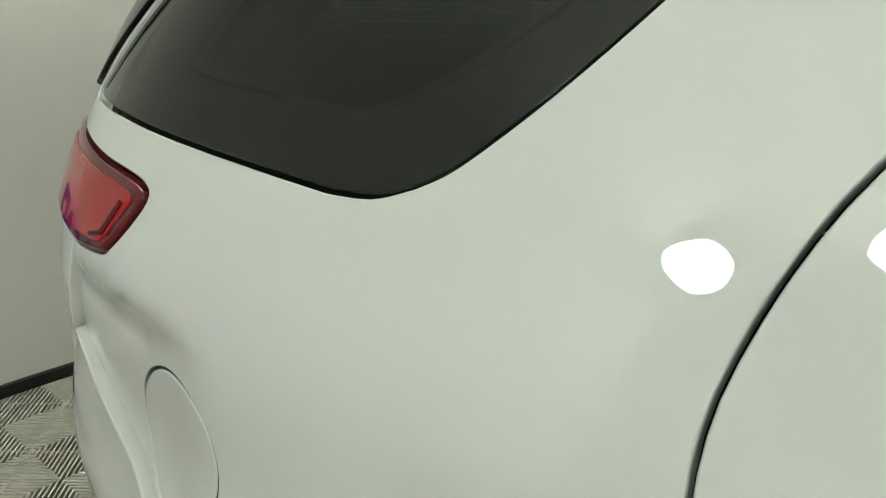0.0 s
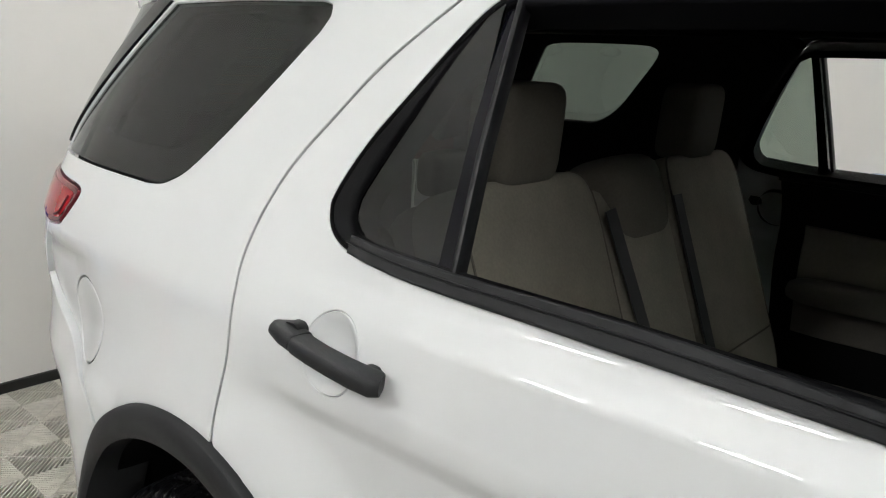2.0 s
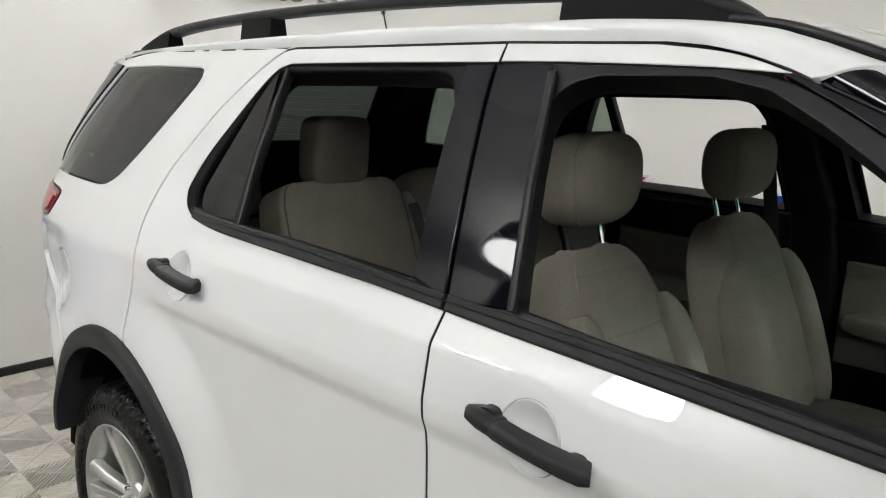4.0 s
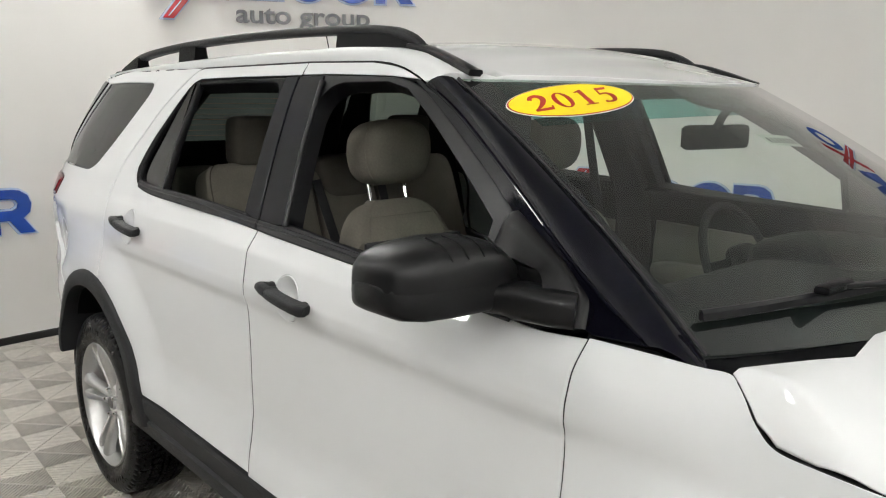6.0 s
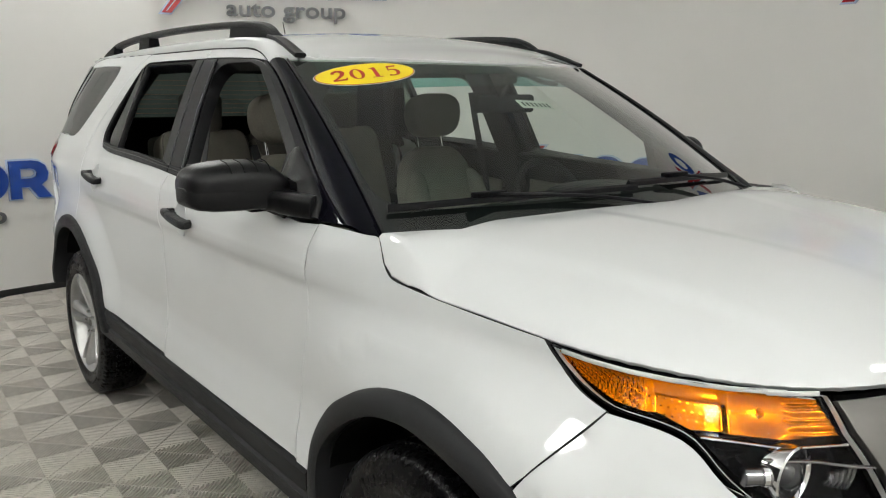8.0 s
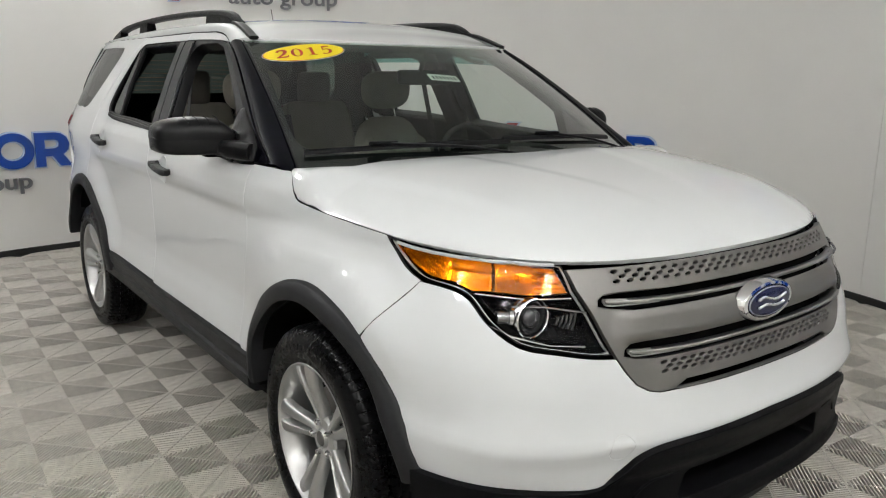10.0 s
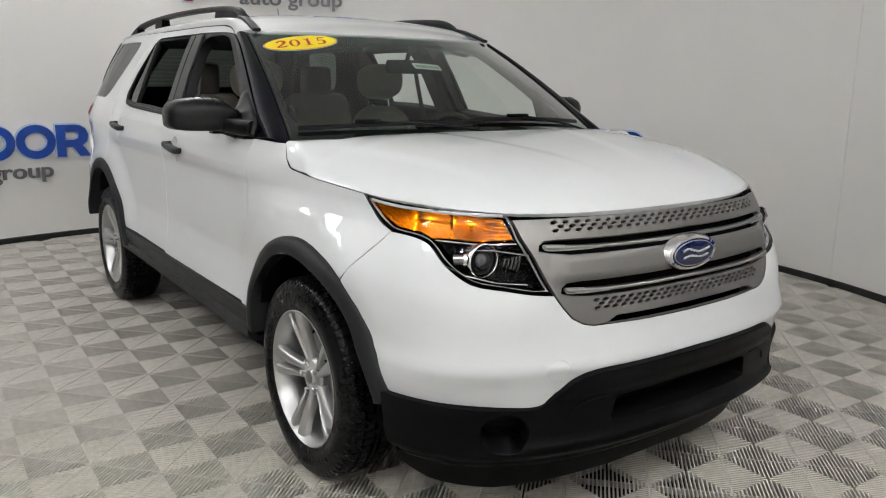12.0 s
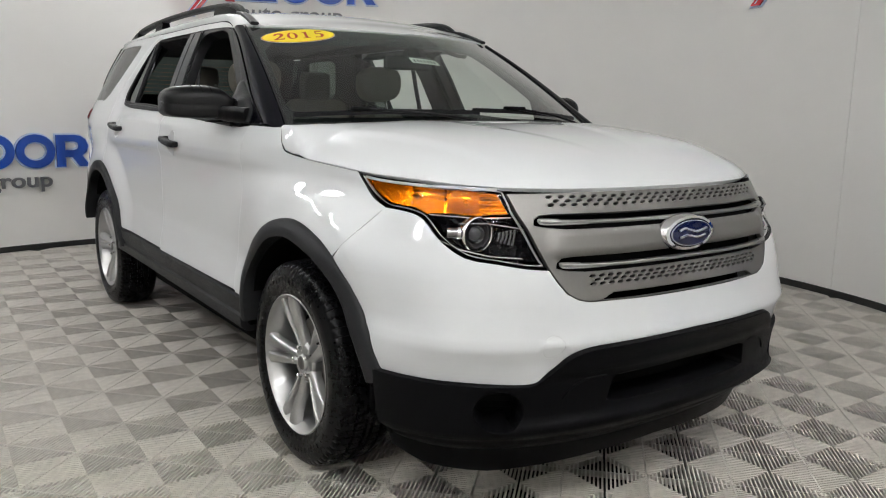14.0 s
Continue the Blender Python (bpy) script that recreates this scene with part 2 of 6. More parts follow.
def inset(poly, d):
    """Move a loop inwards (for a loop that runs anticlockwise) by d."""
    out, n = [], len(poly)
    for i in range(n):
        a, b, c = poly[i - 1], poly[i], poly[(i + 1) % n]
        e1, e2 = Vector((b[0] - a[0], b[1] - a[1])), Vector((c[0] - b[0], c[1] - b[1]))
        e1, e2 = e1.normalized(), e2.normalized()
        n1, n2 = Vector((-e1.y, e1.x)), Vector((-e2.y, e2.x))
        m = n1 + n2
        k = max(.35, m.dot(n1))
        out.append((b[0] + m.x * d / k, b[1] + m.y * d / k))
    return out


def inside(pts, poly):
    """Which of an array of points lie in a loop."""
    q = np.array(poly)
    x, y = pts[:, 0], pts[:, 1]
    hit = np.zeros(len(pts), bool)
    for (x0, y0), (x1, y1) in zip(q, np.roll(q, -1, 0)):
        if y0 != y1:
            hit ^= ((y0 > y) != (y1 > y)) & (x < (x1 - x0) * (y - y0) / (y1 - y0) + x0)
    return hit


CAR_MID = Vector((1.3, 0, .75))


def panel(name, outline, surf, mat, parent, holes=(), gap=.0019, roll=.0022, depth=.016, grid=.035, label="", inward=False):
    """A sheet of the body: a loop in the two numbers of a surface, filled, with rolled edges and a flange."""
    if area(outline) < 0:
        outline = outline[::-1]
    loops = [dense(outline, grid * .6)] + [dense(h if area(h) < 0 else h[::-1], grid * .6) for h in holes]
    inner = [inset(l, gap + roll) for l in loops]
    outer = [inset(l, gap) for l in loops]
    flat = [p for l in inner for p in l]
    edges, k = [], 0
    for l in inner:
        edges += [(k + i, k + (i + 1) % len(l)) for i in range(len(l))]
        k += len(l)
    b = np.array(flat)
    lo, hi = b.min(0), b.max(0)
    gx, gy = np.meshgrid(np.arange(lo[0] + grid / 2, hi[0], grid), np.arange(lo[1] + grid / 2, hi[1], grid))
    gp = np.c_[gx.ravel(), gy.ravel()]
    if len(gp):
        ok = inside(gp, inner[0])
        for h in inner[1:]:
            ok &= ~inside(gp, h)
        gp = gp[ok]
    if len(gp):
        far = np.array([((b - p) ** 2).sum(1).min() for p in gp]) > (grid * .45) ** 2
        gp = gp[far]
    pts = [Vector(p) for p in flat] + [Vector(p) for p in gp]
    vs, _, tris, orig, _, _ = geometry.delaunay_2d_cdt(pts, edges, [], 0, 1e-7)
    where = {o: i for i, os in enumerate(orig) for o in os}
    mid = np.array([np.mean([vs[i] for i in f], axis=0) for f in tris])
    keep = inside(mid, inner[0])
    for h in inner[1:]:
        keep &= ~inside(mid, h)
    tris = [f for f, q in zip(tris, keep) if q]

    def at(u, v):
        p = Vector(surf(u, v))
        e = .002
        n = (Vector(surf(u + e, v)) - Vector(surf(u - e, v))).cross(Vector(surf(u, v + e)) - Vector(surf(u, v - e)))
        n.normalize()
        if (n.dot(p - CAR_MID) < 0) != inward:
            n = -n
        return p, n

    got = [at(*v) for v in vs]
    verts, norms = [g[0] for g in got], [g[1] for g in got]
    faces = []
    flange = []
    if tris:
        turn = sum((verts[c] - verts[a]).cross(verts[d] - verts[a]).dot(norms[a]) for a, c, d in (f[:3] for f in tris)) < 0
        faces = [tuple(reversed(f)) if turn else tuple(f) for f in tris]
    normals = [norms[i] for f in faces for i in f]
    k = 0
    for li, lo_ in zip(inner, outer):
        i0 = [where[k + i] for i in range(len(li))]
        k += len(li)
        base = len(verts)
        r1, r2, side_n = [], [], []
        for i, o in zip(i0, lo_):
            p, n = Vector(surf(*o)), norms[i]
            s = p - verts[i]
            s = (s - n * s.dot(n)).normalized() if s.length > 1e-9 else n
            r1.append(p - n * roll)
            r2.append(p - n * (roll + depth))
            side_n.append((s + n * .15).normalized())
        verts += r1 + r2
        norms += side_n + side_n
        m = len(i0)
        for i in range(m):
            j = (i + 1) % m
            f = (i0[i], i0[j], base + j, base + i)
            q = (base + i, base + j, base + m + j, base + m + i)
            w = (verts[f[1]] - verts[f[0]]).cross(verts[f[3]] - verts[f[0]]).dot(norms[f[0]] + side_n[i]) < 0
            w2 = (verts[q[1]] - verts[q[0]]).cross(verts[q[3]] - verts[q[0]]).dot(side_n[i]) < 0
            for face, t in ((f, w), (q, w2)):
                face = tuple(reversed(face)) if t else face
                if face[0] >= base and face[1] >= base and face[2] >= base:
                    flange.append(len(faces))
                faces.append(face)
                normals += [norms[x] for x in face]
    me = bpy.data.meshes.new(name)
    me.from_pydata(verts, [], faces)
    me.update()
    for p in me.polygons:
        p.use_smooth = True
    if len(me.loops) == len(normals):
        me.normals_split_custom_set(normals)
    me.materials.append(mat)
    # painted flanges are coloured dark, so that the gaps look shaded
    if mat is PAINT and ("door" in name or "fender" in name or name == "front_bumper"):
        me.materials.append(RUBBER)
        for i in flange:
            me.polygons[i].material_index = 1
    ob = new(name, me)
    ob.parent = parent
    if label:
        tagged(ob, label)
    return ob


def both(name, outline, surf, mat, parent, **kw):
    """A panel on the right side of the car and its twin on the left."""
    a = panel(name, outline, surf, mat, parent, **kw)
    b = panel(name, outline, lambda u, v: (lambda p: (p[0], -p[1], p[2]))(surf(u, v)), mat, parent, **kw)
    return a, b


# ---- the shape of the car: x ahead from the rear axle, y to its left, z up ----
PROF = spline([(.15, .90), (.30, .945), (.40, .962), (.52, .972), (.60, .963), (.68, .947), (.74, .941), (.85, .943), (1.0, .944), (1.04, .946), (1.078, .9565), (1.10, .957), (1.13, .9548), (1.16, .9484), (1.19, .9376), (1.22, .9224), (1.25, .9035), (1.32, .8755), (1.40, .8419), (1.50, .7979), (1.66, .716), (1.72, .67), (1.78, .60)])
XF, XR = 2.55, -.10
PF, QF, PR, QR = 5.0, 2.5, 3.5, 2.2
LF = spline([(.15, 1.20), (.30, 1.255), (.45, 1.268), (.56, 1.282), (.60, 1.296), (.618, 1.302), (.64, 1.292), (.70, 1.276), (.75, 1.268), (.84, 1.245), (.95, 1.215), (1.06, 1.17), (1.2, 1.10), (1.8, .9)])
LR = spline([(.15, 1.00), (.35, 1.07), (.55, 1.09), (.70, 1.08), (.80, 1.05), (1.0, 1.06), (1.25, 1.04), (1.35, 1.01), (1.70, .86), (1.8, .80)])


PROF_REAR = spline([(.9, .942), (1.0, .944), (1.06, .951), (1.10, .954), (1.16, .949), (1.22, .931), (1.25, .9185), (1.32, .8877), (1.40, .8497), (1.50, .7982), (1.66, .715)])


def ramp(t, r):
    """t where it is above nought, rounded off over about r."""
    return (t + math.hypot(t, r)) / 2


def shoulder(x, z):
    """The flank round its sharp shoulder line, which falls slowly towards the nose."""
    zc = 1.211 - .0345 * (x - .94)
    flank = lambda h: .957 - .07 * (h - 1.10) - .13 * ramp(h - 1.118, .02)
    below = flank(z)
    above = .9035 + min(1.0, (flank(zc) - .9035) / (1.25 - zc)) * (1.25 - z)
    d = (below - above) / .0012
    return above - .0012 * math.log1p(math.exp(-d)) if d > 0 else below - .0012 * math.log1p(math.exp(d))


def width(x, z):
    p, k = PROF(z), smooth(.34, .10, x)
    sharp = smooth(.30, .62, x) * smooth(2.72, 2.52, x)
    if sharp > 0 and 1.10 < z < 1.285:
        p += sharp * smooth(1.10, 1.125, z) * smooth(1.268, 1.250, z) * (shoulder(x, z) - p)
    if k > 0 and .9 < z < 1.66:
        p += k * (PROF_REAR(z) - p)
    return p - .085 * smooth(2.25, 3.2, x) * smooth(.80, 1.08, z)


def front_flare(x, z):
    """How far the body swells out to the ridge round the front wheel opening."""
    d, a = math.hypot(x - 2.832, z - .372), math.degrees(math.atan2(z - .372, x - 2.832))
    ridge = .612 + .028 * math.exp(-((a - 47) / 15) ** 2)
    return .36 * min(.120, max(0, ramp(ridge + .115 - d, .05) - ramp(ridge - d, .008))) * smooth(8, 58, a) * smooth(165, 92, a) * smooth(1.11, 1.03, z)


def flare(x, z):
    """How far the body swells out towards the rear wheel opening."""
    d, a = math.hypot(x + .02, z - .372), math.degrees(math.atan2(z - .372, x + .02))
    return .040 * smooth(.76, .565, d) * smooth(5, 55, a) * smooth(175, 130, a)


def side_y(x, z):
    w = width(x, z) + (flare(x, z) if x < .9 else 0)
    w += front_flare(x, z) if x > 1.9 else 0
    if x < -.2:
        w -= .014 * smooth(1.157, 1.128, z) * smooth(-.28, -.44, x) * smooth(.8, 1.0, z)
    if x > XF:
        w *= (1 - min(1, (x - XF) / LF(z)) ** PF) ** (1 / QF)
    if x < XR:
        w *= (1 - min(1, (XR - x) / LR(z)) ** PR) ** (1 / QR)
    return w


def arc_table(p, q, length, wide, n=1200):
    """The unit corner curve u**p + v**q = 1 by its length from the side point."""
    u, v, s, out = 0.0, 1.0, 0.0, [(0.0, 0.0, 1.0)]
    for k in range(1, n + 1):
        a = k / n * math.pi / 2
        nu, nv = math.sin(a) ** (2 / p), math.cos(a) ** (2 / q)
        s += math.hypot((nu - u) * length, (nv - v) * wide)
        u, v = nu, nv
        out.append((s, u, max(0.0, v)))
    return np.array(out)


FRONT_ARC, REAR_ARC = arc_table(PF, QF, 1.25, .93), arc_table(PR, QR, 1.05, .93)
FRONT_LEN, REAR_LEN = FRONT_ARC[-1, 0], REAR_ARC[-1, 0]


def front(g, z, out=0.0):
    """The front end: g runs along it, 0 in the middle of the car, minus to its right."""
    s = FRONT_LEN - abs(g)
    if s < 0:
        x = XF + s
        return (x, math.copysign(width(x, z) + out, g), z)
    u, v = np.interp(s, FRONT_ARC[:, 0], FRONT_ARC[:, 1]), np.interp(s, FRONT_ARC[:, 0], FRONT_ARC[:, 2])
    out += .016 * math.exp(-((abs(g) - .85) / .26) ** 2) * smooth(1.07, .96, z)
    x = XF + (LF(z) + out) * u
    return (x, math.copysign((width(x, z) + out) * v, g), z)


def front_gx(x, z):
    return -(FRONT_LEN - np.interp(min(1, (x - XF) / LF(z)), FRONT_ARC[:, 1], FRONT_ARC[:, 0]))


def front_gy(y, z):
    w = width(XF + LF(z) * .95, z)
    return math.copysign(FRONT_LEN - np.interp(-min(1, abs(y) / w), -FRONT_ARC[:, 2], FRONT_ARC[:, 0]), y)


def rear(g, z, out=0.0):
    s = REAR_LEN - abs(g)
    if s < 0:
        x = XR - s
        return (x, math.copysign(width(x, z) + out, g), z)
    u, v = np.interp(s, REAR_ARC[:, 0], REAR_ARC[:, 1]), np.interp(s, REAR_ARC[:, 0], REAR_ARC[:, 2])
    x = XR - (LR(z) + out) * u
    return (x, math.copysign((width(x, z) + out) * v, g), z)


def rear_gx(x, z):
    return -(REAR_LEN + x - XR) if x > XR else -(REAR_LEN - np.interp(min(1, (XR - x) / LR(z)), REAR_ARC[:, 1], REAR_ARC[:, 0]))


def side(x, z, out=0.0):
    return (x, -(side_y(x, z) + out), z)


def at_out(surf, out):
    return lambda u, v: surf(u, v, out)


ARCH_Z, REAR_ARCH, FRONT_ARCH, TRIM_WIDE = .372, -.020, 2.832, .060
REAR_ROUND = spline([(8, .555), (23, .551), (36, .556), (46, .565), (56, .572), (66, .574), (76, .574), (85, .570), (94, .562), (101, .553), (107, .543), (114, .530), (121, .512), (130, .483), (138, .450), (150, .405)])
FRONT_ROUND = spline([(6, .594), (14, .589), (29, .578), (40, .580), (50, .576), (59, .565), (67, .551), (75, .543), (84, .537), (91, .530), (99, .522), (108, .511), (119, .502), (128, .502), (136, .501), (144, .495), (151, .474), (158, .450), (170, .425)])


def arch(cx, a0, a1, n=28, inner=0.0):
    """The edge of a wheel opening, by bearing from its middle."""
    f = REAR_ROUND if cx < 1 else FRONT_ROUND
    out = []
    for k in range(n + 1):
        a = a0 + (a1 - a0) * k / n
        out.append((cx + (f(a) - inner) * math.cos(radians(a)), ARCH_Z + (f(a) - inner) * math.sin(radians(a))))
    return out


# lines on the side of the body
REAR_GAP = catmull([(.50, 1.712), (.455, 1.700), (.39, 1.645), (.30, 1.56), (.245, 1.49), (.175, 1.387), (.141, 1.27), (.147, 1.17), (.143, 1.09), (.130, 1.01), (.129, .9335)], 5)
B_GAP = [(1.172, 1.712), (1.248, 1.258), (1.257, .90), (1.252, .70), (1.262, .548)]
F_GAP = catmull([(2.393, 1.218), (2.381, 1.16), (2.374, 1.05), (2.367, .9), (2.335, .76), (2.32, .62), (2.33, .538)], 5)
A_LINE = catmull([(1.50, 1.703), (1.63, 1.685), (1.76, 1.641), (1.90, 1.580), (2.10, 1.466), (2.357, 1.306), (2.50, 1.226)], 6)


def sill(x):
    return .568 - .0125 * (x - .45)


REAR_EDGE = catmull([(.400, 1.2895), (.345, 1.298), (.312, 1.316), (.296, 1.341), (.2945, 1.368), (.325, 1.44), (.385, 1.53), (.455, 1.63), (.485, 1.660)], 4)
WIN_R = REAR_EDGE + [(.52, 1.671), (.80, 1.673), (1.160, 1.672), (1.236, 1.262), (1.10, 1.262), (.75, 1.272), (.50, 1.281), (.45, 1.2845)]
OPEN_R = catmull([(.420, 1.311), (.368, 1.318), (.346, 1.336), (.339, 1.360), (.345, 1.385), (.377, 1.458), (.426, 1.555), (.474, 1.636)], 4) + [(.505, 1.652), (.80, 1.656)] + catmull([(1.02, 1.655), (1.075, 1.640), (1.107, 1.590)], 3) + [(1.152, 1.290), (.80, 1.302), (.56, 1.306), (.47, 1.3085)]
F_EDGE = catmull([(1.62, 1.662), (1.72, 1.643), (1.84, 1.585), (2.05, 1.462), (2.22, 1.345), (2.36, 1.235)], 4)
WIN_F = [(1.186, 1.672), (1.30, 1.672), (1.45, 1.668)] + F_EDGE + [(2.30, 1.212), (1.9, 1.230), (1.5, 1.249), (1.262, 1.258)]
OPEN_F = [(1.380, 1.285), (1.334, 1.50)] + catmull([(1.323, 1.560), (1.325, 1.592), (1.341, 1.621), (1.372, 1.641), (1.415, 1.650)], 3) + [(1.60, 1.650)] + catmull([(1.69, 1.632), (1.80, 1.573), (1.97, 1.465), (2.10, 1.375)], 4) + [(2.10, 1.240), (1.7, 1.262)]
QUARTER = catmull([(-.125, 1.340), (-.09, 1.363), (-.03, 1.424), (.030, 1.497), (.118, 1.612)], 4) + catmull([(.128, 1.635), (.12, 1.655), (.09, 1.663)], 3) + [(-.15, 1.668), (-.395, 1.664)] + [(-.52, 1.55), (-.66, 1.425), (-.775, 1.325)] + [(-.60, 1.326), (-.35, 1.322)] + catmull([(-.215, 1.3195), (-.165, 1.3245), (-.125, 1.340)], 3)[:-1]

suv = thing("suv", "white SUV with black roof rails, open windows and grey grille", "car")

# doors
CUP_R = [(.388 + .056 * math.cos(a), 1.156 + .058 * math.sin(a)) for a in [2 * math.pi * k / 32 for k in range(32)]]
CUP_F = [(1.478 + .056 * math.cos(a), 1.110 + .058 * math.sin(a)) for a in [2 * math.pi * k / 32 for k in range(32)]]
rear_door_line = REAR_GAP + arch(REAR_ARCH, 74.3, 22, 14) + [(.502, sill(.502)), (1.262, sill(1.262)), (1.252, .70), (1.257, .90), (1.248, 1.257), (1.10, 1.262), (.75, 1.272), (.50, 1.281), (.45, 1.2845)] + REAR_EDGE + [(.52, 1.671), (.80, 1.673), (1.178, 1.672), (1.172, 1.712)]
rear_doors = both("rear_door", rear_door_line, side, PAINT, suv, holes=[CUP_R], grid=.013, gap=.0025, label="white painted rear door")
front_door_line = B_GAP[1:] + [(2.33, sill(2.33))] + F_GAP[::-1][1:] + [(2.30, 1.212), (1.9, 1.230), (1.5, 1.249)]
header_line = [(1.172, 1.712), (1.179, 1.674), (1.30, 1.673), (1.45, 1.669), (1.60, 1.663), (1.725, 1.653)] + [p for p in A_LINE[::-1] if 1.50 < p[0] < 1.72] + [(1.49, 1.704)]
front_doors = both("front_door", front_door_line, side, PAINT, suv, holes=[CUP_F], grid=.013, gap=.0025, label="white painted front door")
for door, mirror_y in zip(front_doors, (1, -1)):
    panel("door_header", header_line, (lambda x, z, out=0, k=mirror_y: (lambda p: (p[0], p[1] * k, p[2]))(side(x, z))), PAINT, door, gap=.002)
# fender
fender_top = catmull([(2.415, 1.218), (2.50, 1.217), (2.58, 1.215), (2.632, 1.216), (2.650, 1.203), (2.664, 1.188), (2.687, 1.158), (2.718, 1.132), (2.772, 1.122), (2.868, 1.111), (3.0, 1.100), (3.158, 1.090)], 5)
fender_line = F_GAP[::-1] + fender_top[1:] + catmull([(3.158, 1.090), (3.20, 1.045), (3.25, 1.012), (3.310, .990)], 4)[1:] + [(3.248, .903), (3.214, .856)] + arch(FRONT_ARCH, 52, 159, 30) + [(2.337, .522), (2.33, .538)]
fenders = both("front_fender", fender_line, side, PAINT, suv, gap=.0007, roll=.0008, label="white painted front fender")
# rear quarter, with the fuel door cut out
FUEL = [(-.382 + .088 * math.cos(a), 1.010 + .090 * math.sin(a)) for a in [2 * math.pi * k / 40 for k in range(40)]]
TAIL_EDGE = catmull([(-.60, 1.277), (-.515, 1.275), (-.480, 1.269), (-.471, 1.258), (-.490, 1.229), (-.520, 1.199), (-.540, 1.187), (-.61, 1.177)], 3)
quarter_line = REAR_GAP[::-1] + catmull([(.50, 1.712), (.2, 1.722), (-.2, 1.716), (-.45, 1.69)], 4)[1:] + [(-.60, 1.56), (-.74, 1.42), (-.80, 1.345), (-.80, 1.287), (-.72, 1.282)] + TAIL_EDGE + [(-.63, 1.176), (-.66, 1.052), (-.595, 1.005), (-.53, .974), (-.474, .945), (-.406, .905), (-.345, .874), (-.318, .852)] + arch(REAR_ARCH, 122, 75.5, 24)
quarters = both("quarter_panel", quarter_line, side, PAINT, suv, holes=[QUARTER, FUEL], label="white painted rear quarter panel")
panel("fuel_door", FUEL, side, PAINT, quarters[0], gap=.0015, roll=.002, depth=.008, grid=.02)
both("quarter_window", QUARTER, at_out(side, -.006), PRIVACY, suv, gap=.001, roll=.001, depth=.004, label="dark privacy glass")


def arch_trim(cx, a0, a1, name):
    """A wheel-arch moulding that stands proud of the body."""
    n = 48
    edge, lip = arch(cx, a0, a1, n), arch(cx, a0, a1, n, TRIM_WIDE)
    prof = ((-.06, -.004), (-.01, .010), (.10, .015), (.30, .019), (.78, .024), (1.0, .017), (1.0, -.05), (.93, -.12))
    for s in (-1, 1):
        verts, faces = [], []
        for (ex, ez), (ix, iz) in zip(edge, lip):
            ref = side_y(ex, ez)
            for k, o in prof:
                x, z = ex + (ix - ex) * k, ez + (iz - ez) * k
                verts.append((x, s * (max(side_y(x, z), ref - .004) + o), z))
        m = len(prof)
        for k in range(n):
            for i in range(m - 1):
                a = k * m + i
                faces.append((a, a + 1, a + 1 + m, a + m))
        faces += [tuple(range(m)), tuple(range(n * m, n * m + m))]
        mesh_part(name, verts, faces, GREY_PLASTIC, suv, "dark grey plastic wheel-arch moulding", 45)


arch_trim(REAR_ARCH, 9, 152, "wheel_arch_moulding")
arch_trim(FRONT_ARCH, 9, 168, "wheel_arch_moulding")

# rocker mouldings under the doors
for s in (-1, 1):
    pts = [(x, s * side_y(x, .47), .47) for x in np.linspace(.385, 2.395, 15)]
    verts, faces = [], []
    sec = [(-.03, .098), (.004, .092), (.010, .082), (.008, .035), (-.004, .026), (-.004, .012), (.006, .004), (.004, -.040), (-.022, -.062), (-.12, -.066), (-.12, .09)]
    for x, y, z in pts:
        lean = (x - .45) * -.0125
        for o, h in sec:
            verts.append((x, y + s * o, z + h + lean))
    m = len(sec)
    for k in range(len(pts) - 1):
        for i in range(m):
            faces.append((k * m + i, k * m + (i + 1) % m, (k + 1) * m + (i + 1) % m, (k + 1) * m + i))
    faces += [tuple(range(m)), tuple(range((len(pts) - 1) * m, len(pts) * m))]
    mesh_part("rocker_moulding", verts, faces, GREY_PLASTIC, suv, "ribbed dark grey sill moulding", 30)


# hood
def hood(x, y, out=0.0):
    z0 = 1.085
    u = max(0, (x - XF)) / LF(z0)
    w = width(x, 1.10) + .004
    v = abs(y) / w
    rho = min(1, 1.02 * (u ** PF + v ** QF))
    ze = 1.116 - .03 * smooth(2.74, 3.35, x) - .022 * smooth(3.3, 3.7, x)
    crown = HOOD_MID(x) - ze
    outer, inner = .705 - .27 * (x - 3.03), .31 - .30 * (x - 2.88)
    crease = (.006 * smooth(outer + .035, outer - .035, abs(y)) - .0030 * smooth(inner + .04, inner - .04, abs(y))) * smooth(3.66, 3.3, x) * smooth(2.72, 2.90, x)
    z = ze + crown * (1 - rho ** 2.1) ** .78 + crease - .004 * rho ** 8
    k = smooth(2.86, 2.70, x)
    if k > 0:                                  # at the rear corners it runs into the shoulder
        lo, hi = 1.10, 1.30
        for _ in range(14):
            m = (lo + hi) / 2
            lo, hi = (m, hi) if side_y(x, m) > abs(y) else (lo, m)
        z += k * (min(lo, 1.222 + .03 * (1 - v * v)) - z)
    z += .0060 * math.exp(-((x - 2.805) / .05) ** 2) * smooth(.88, .99, v)
    return (x, y, z + out)


HOOD_MID = spline([(2.5, 1.262), (2.75, 1.252), (3.0, 1.235), (3.25, 1.208), (3.5, 1.165), (3.65, 1.125), (3.73, 1.085)])


def hood_rim(scale=.998):
    out = []
    for g in np.linspace(-(FRONT_LEN - .135), FRONT_LEN - .135, 70):
        p = front(g, 1.085)
        out.append((XF + (p[0] - XF) * scale, p[1] * scale))
    return out


rim_line = [p for p in hood_rim(.9972) if p[0] > 2.79]
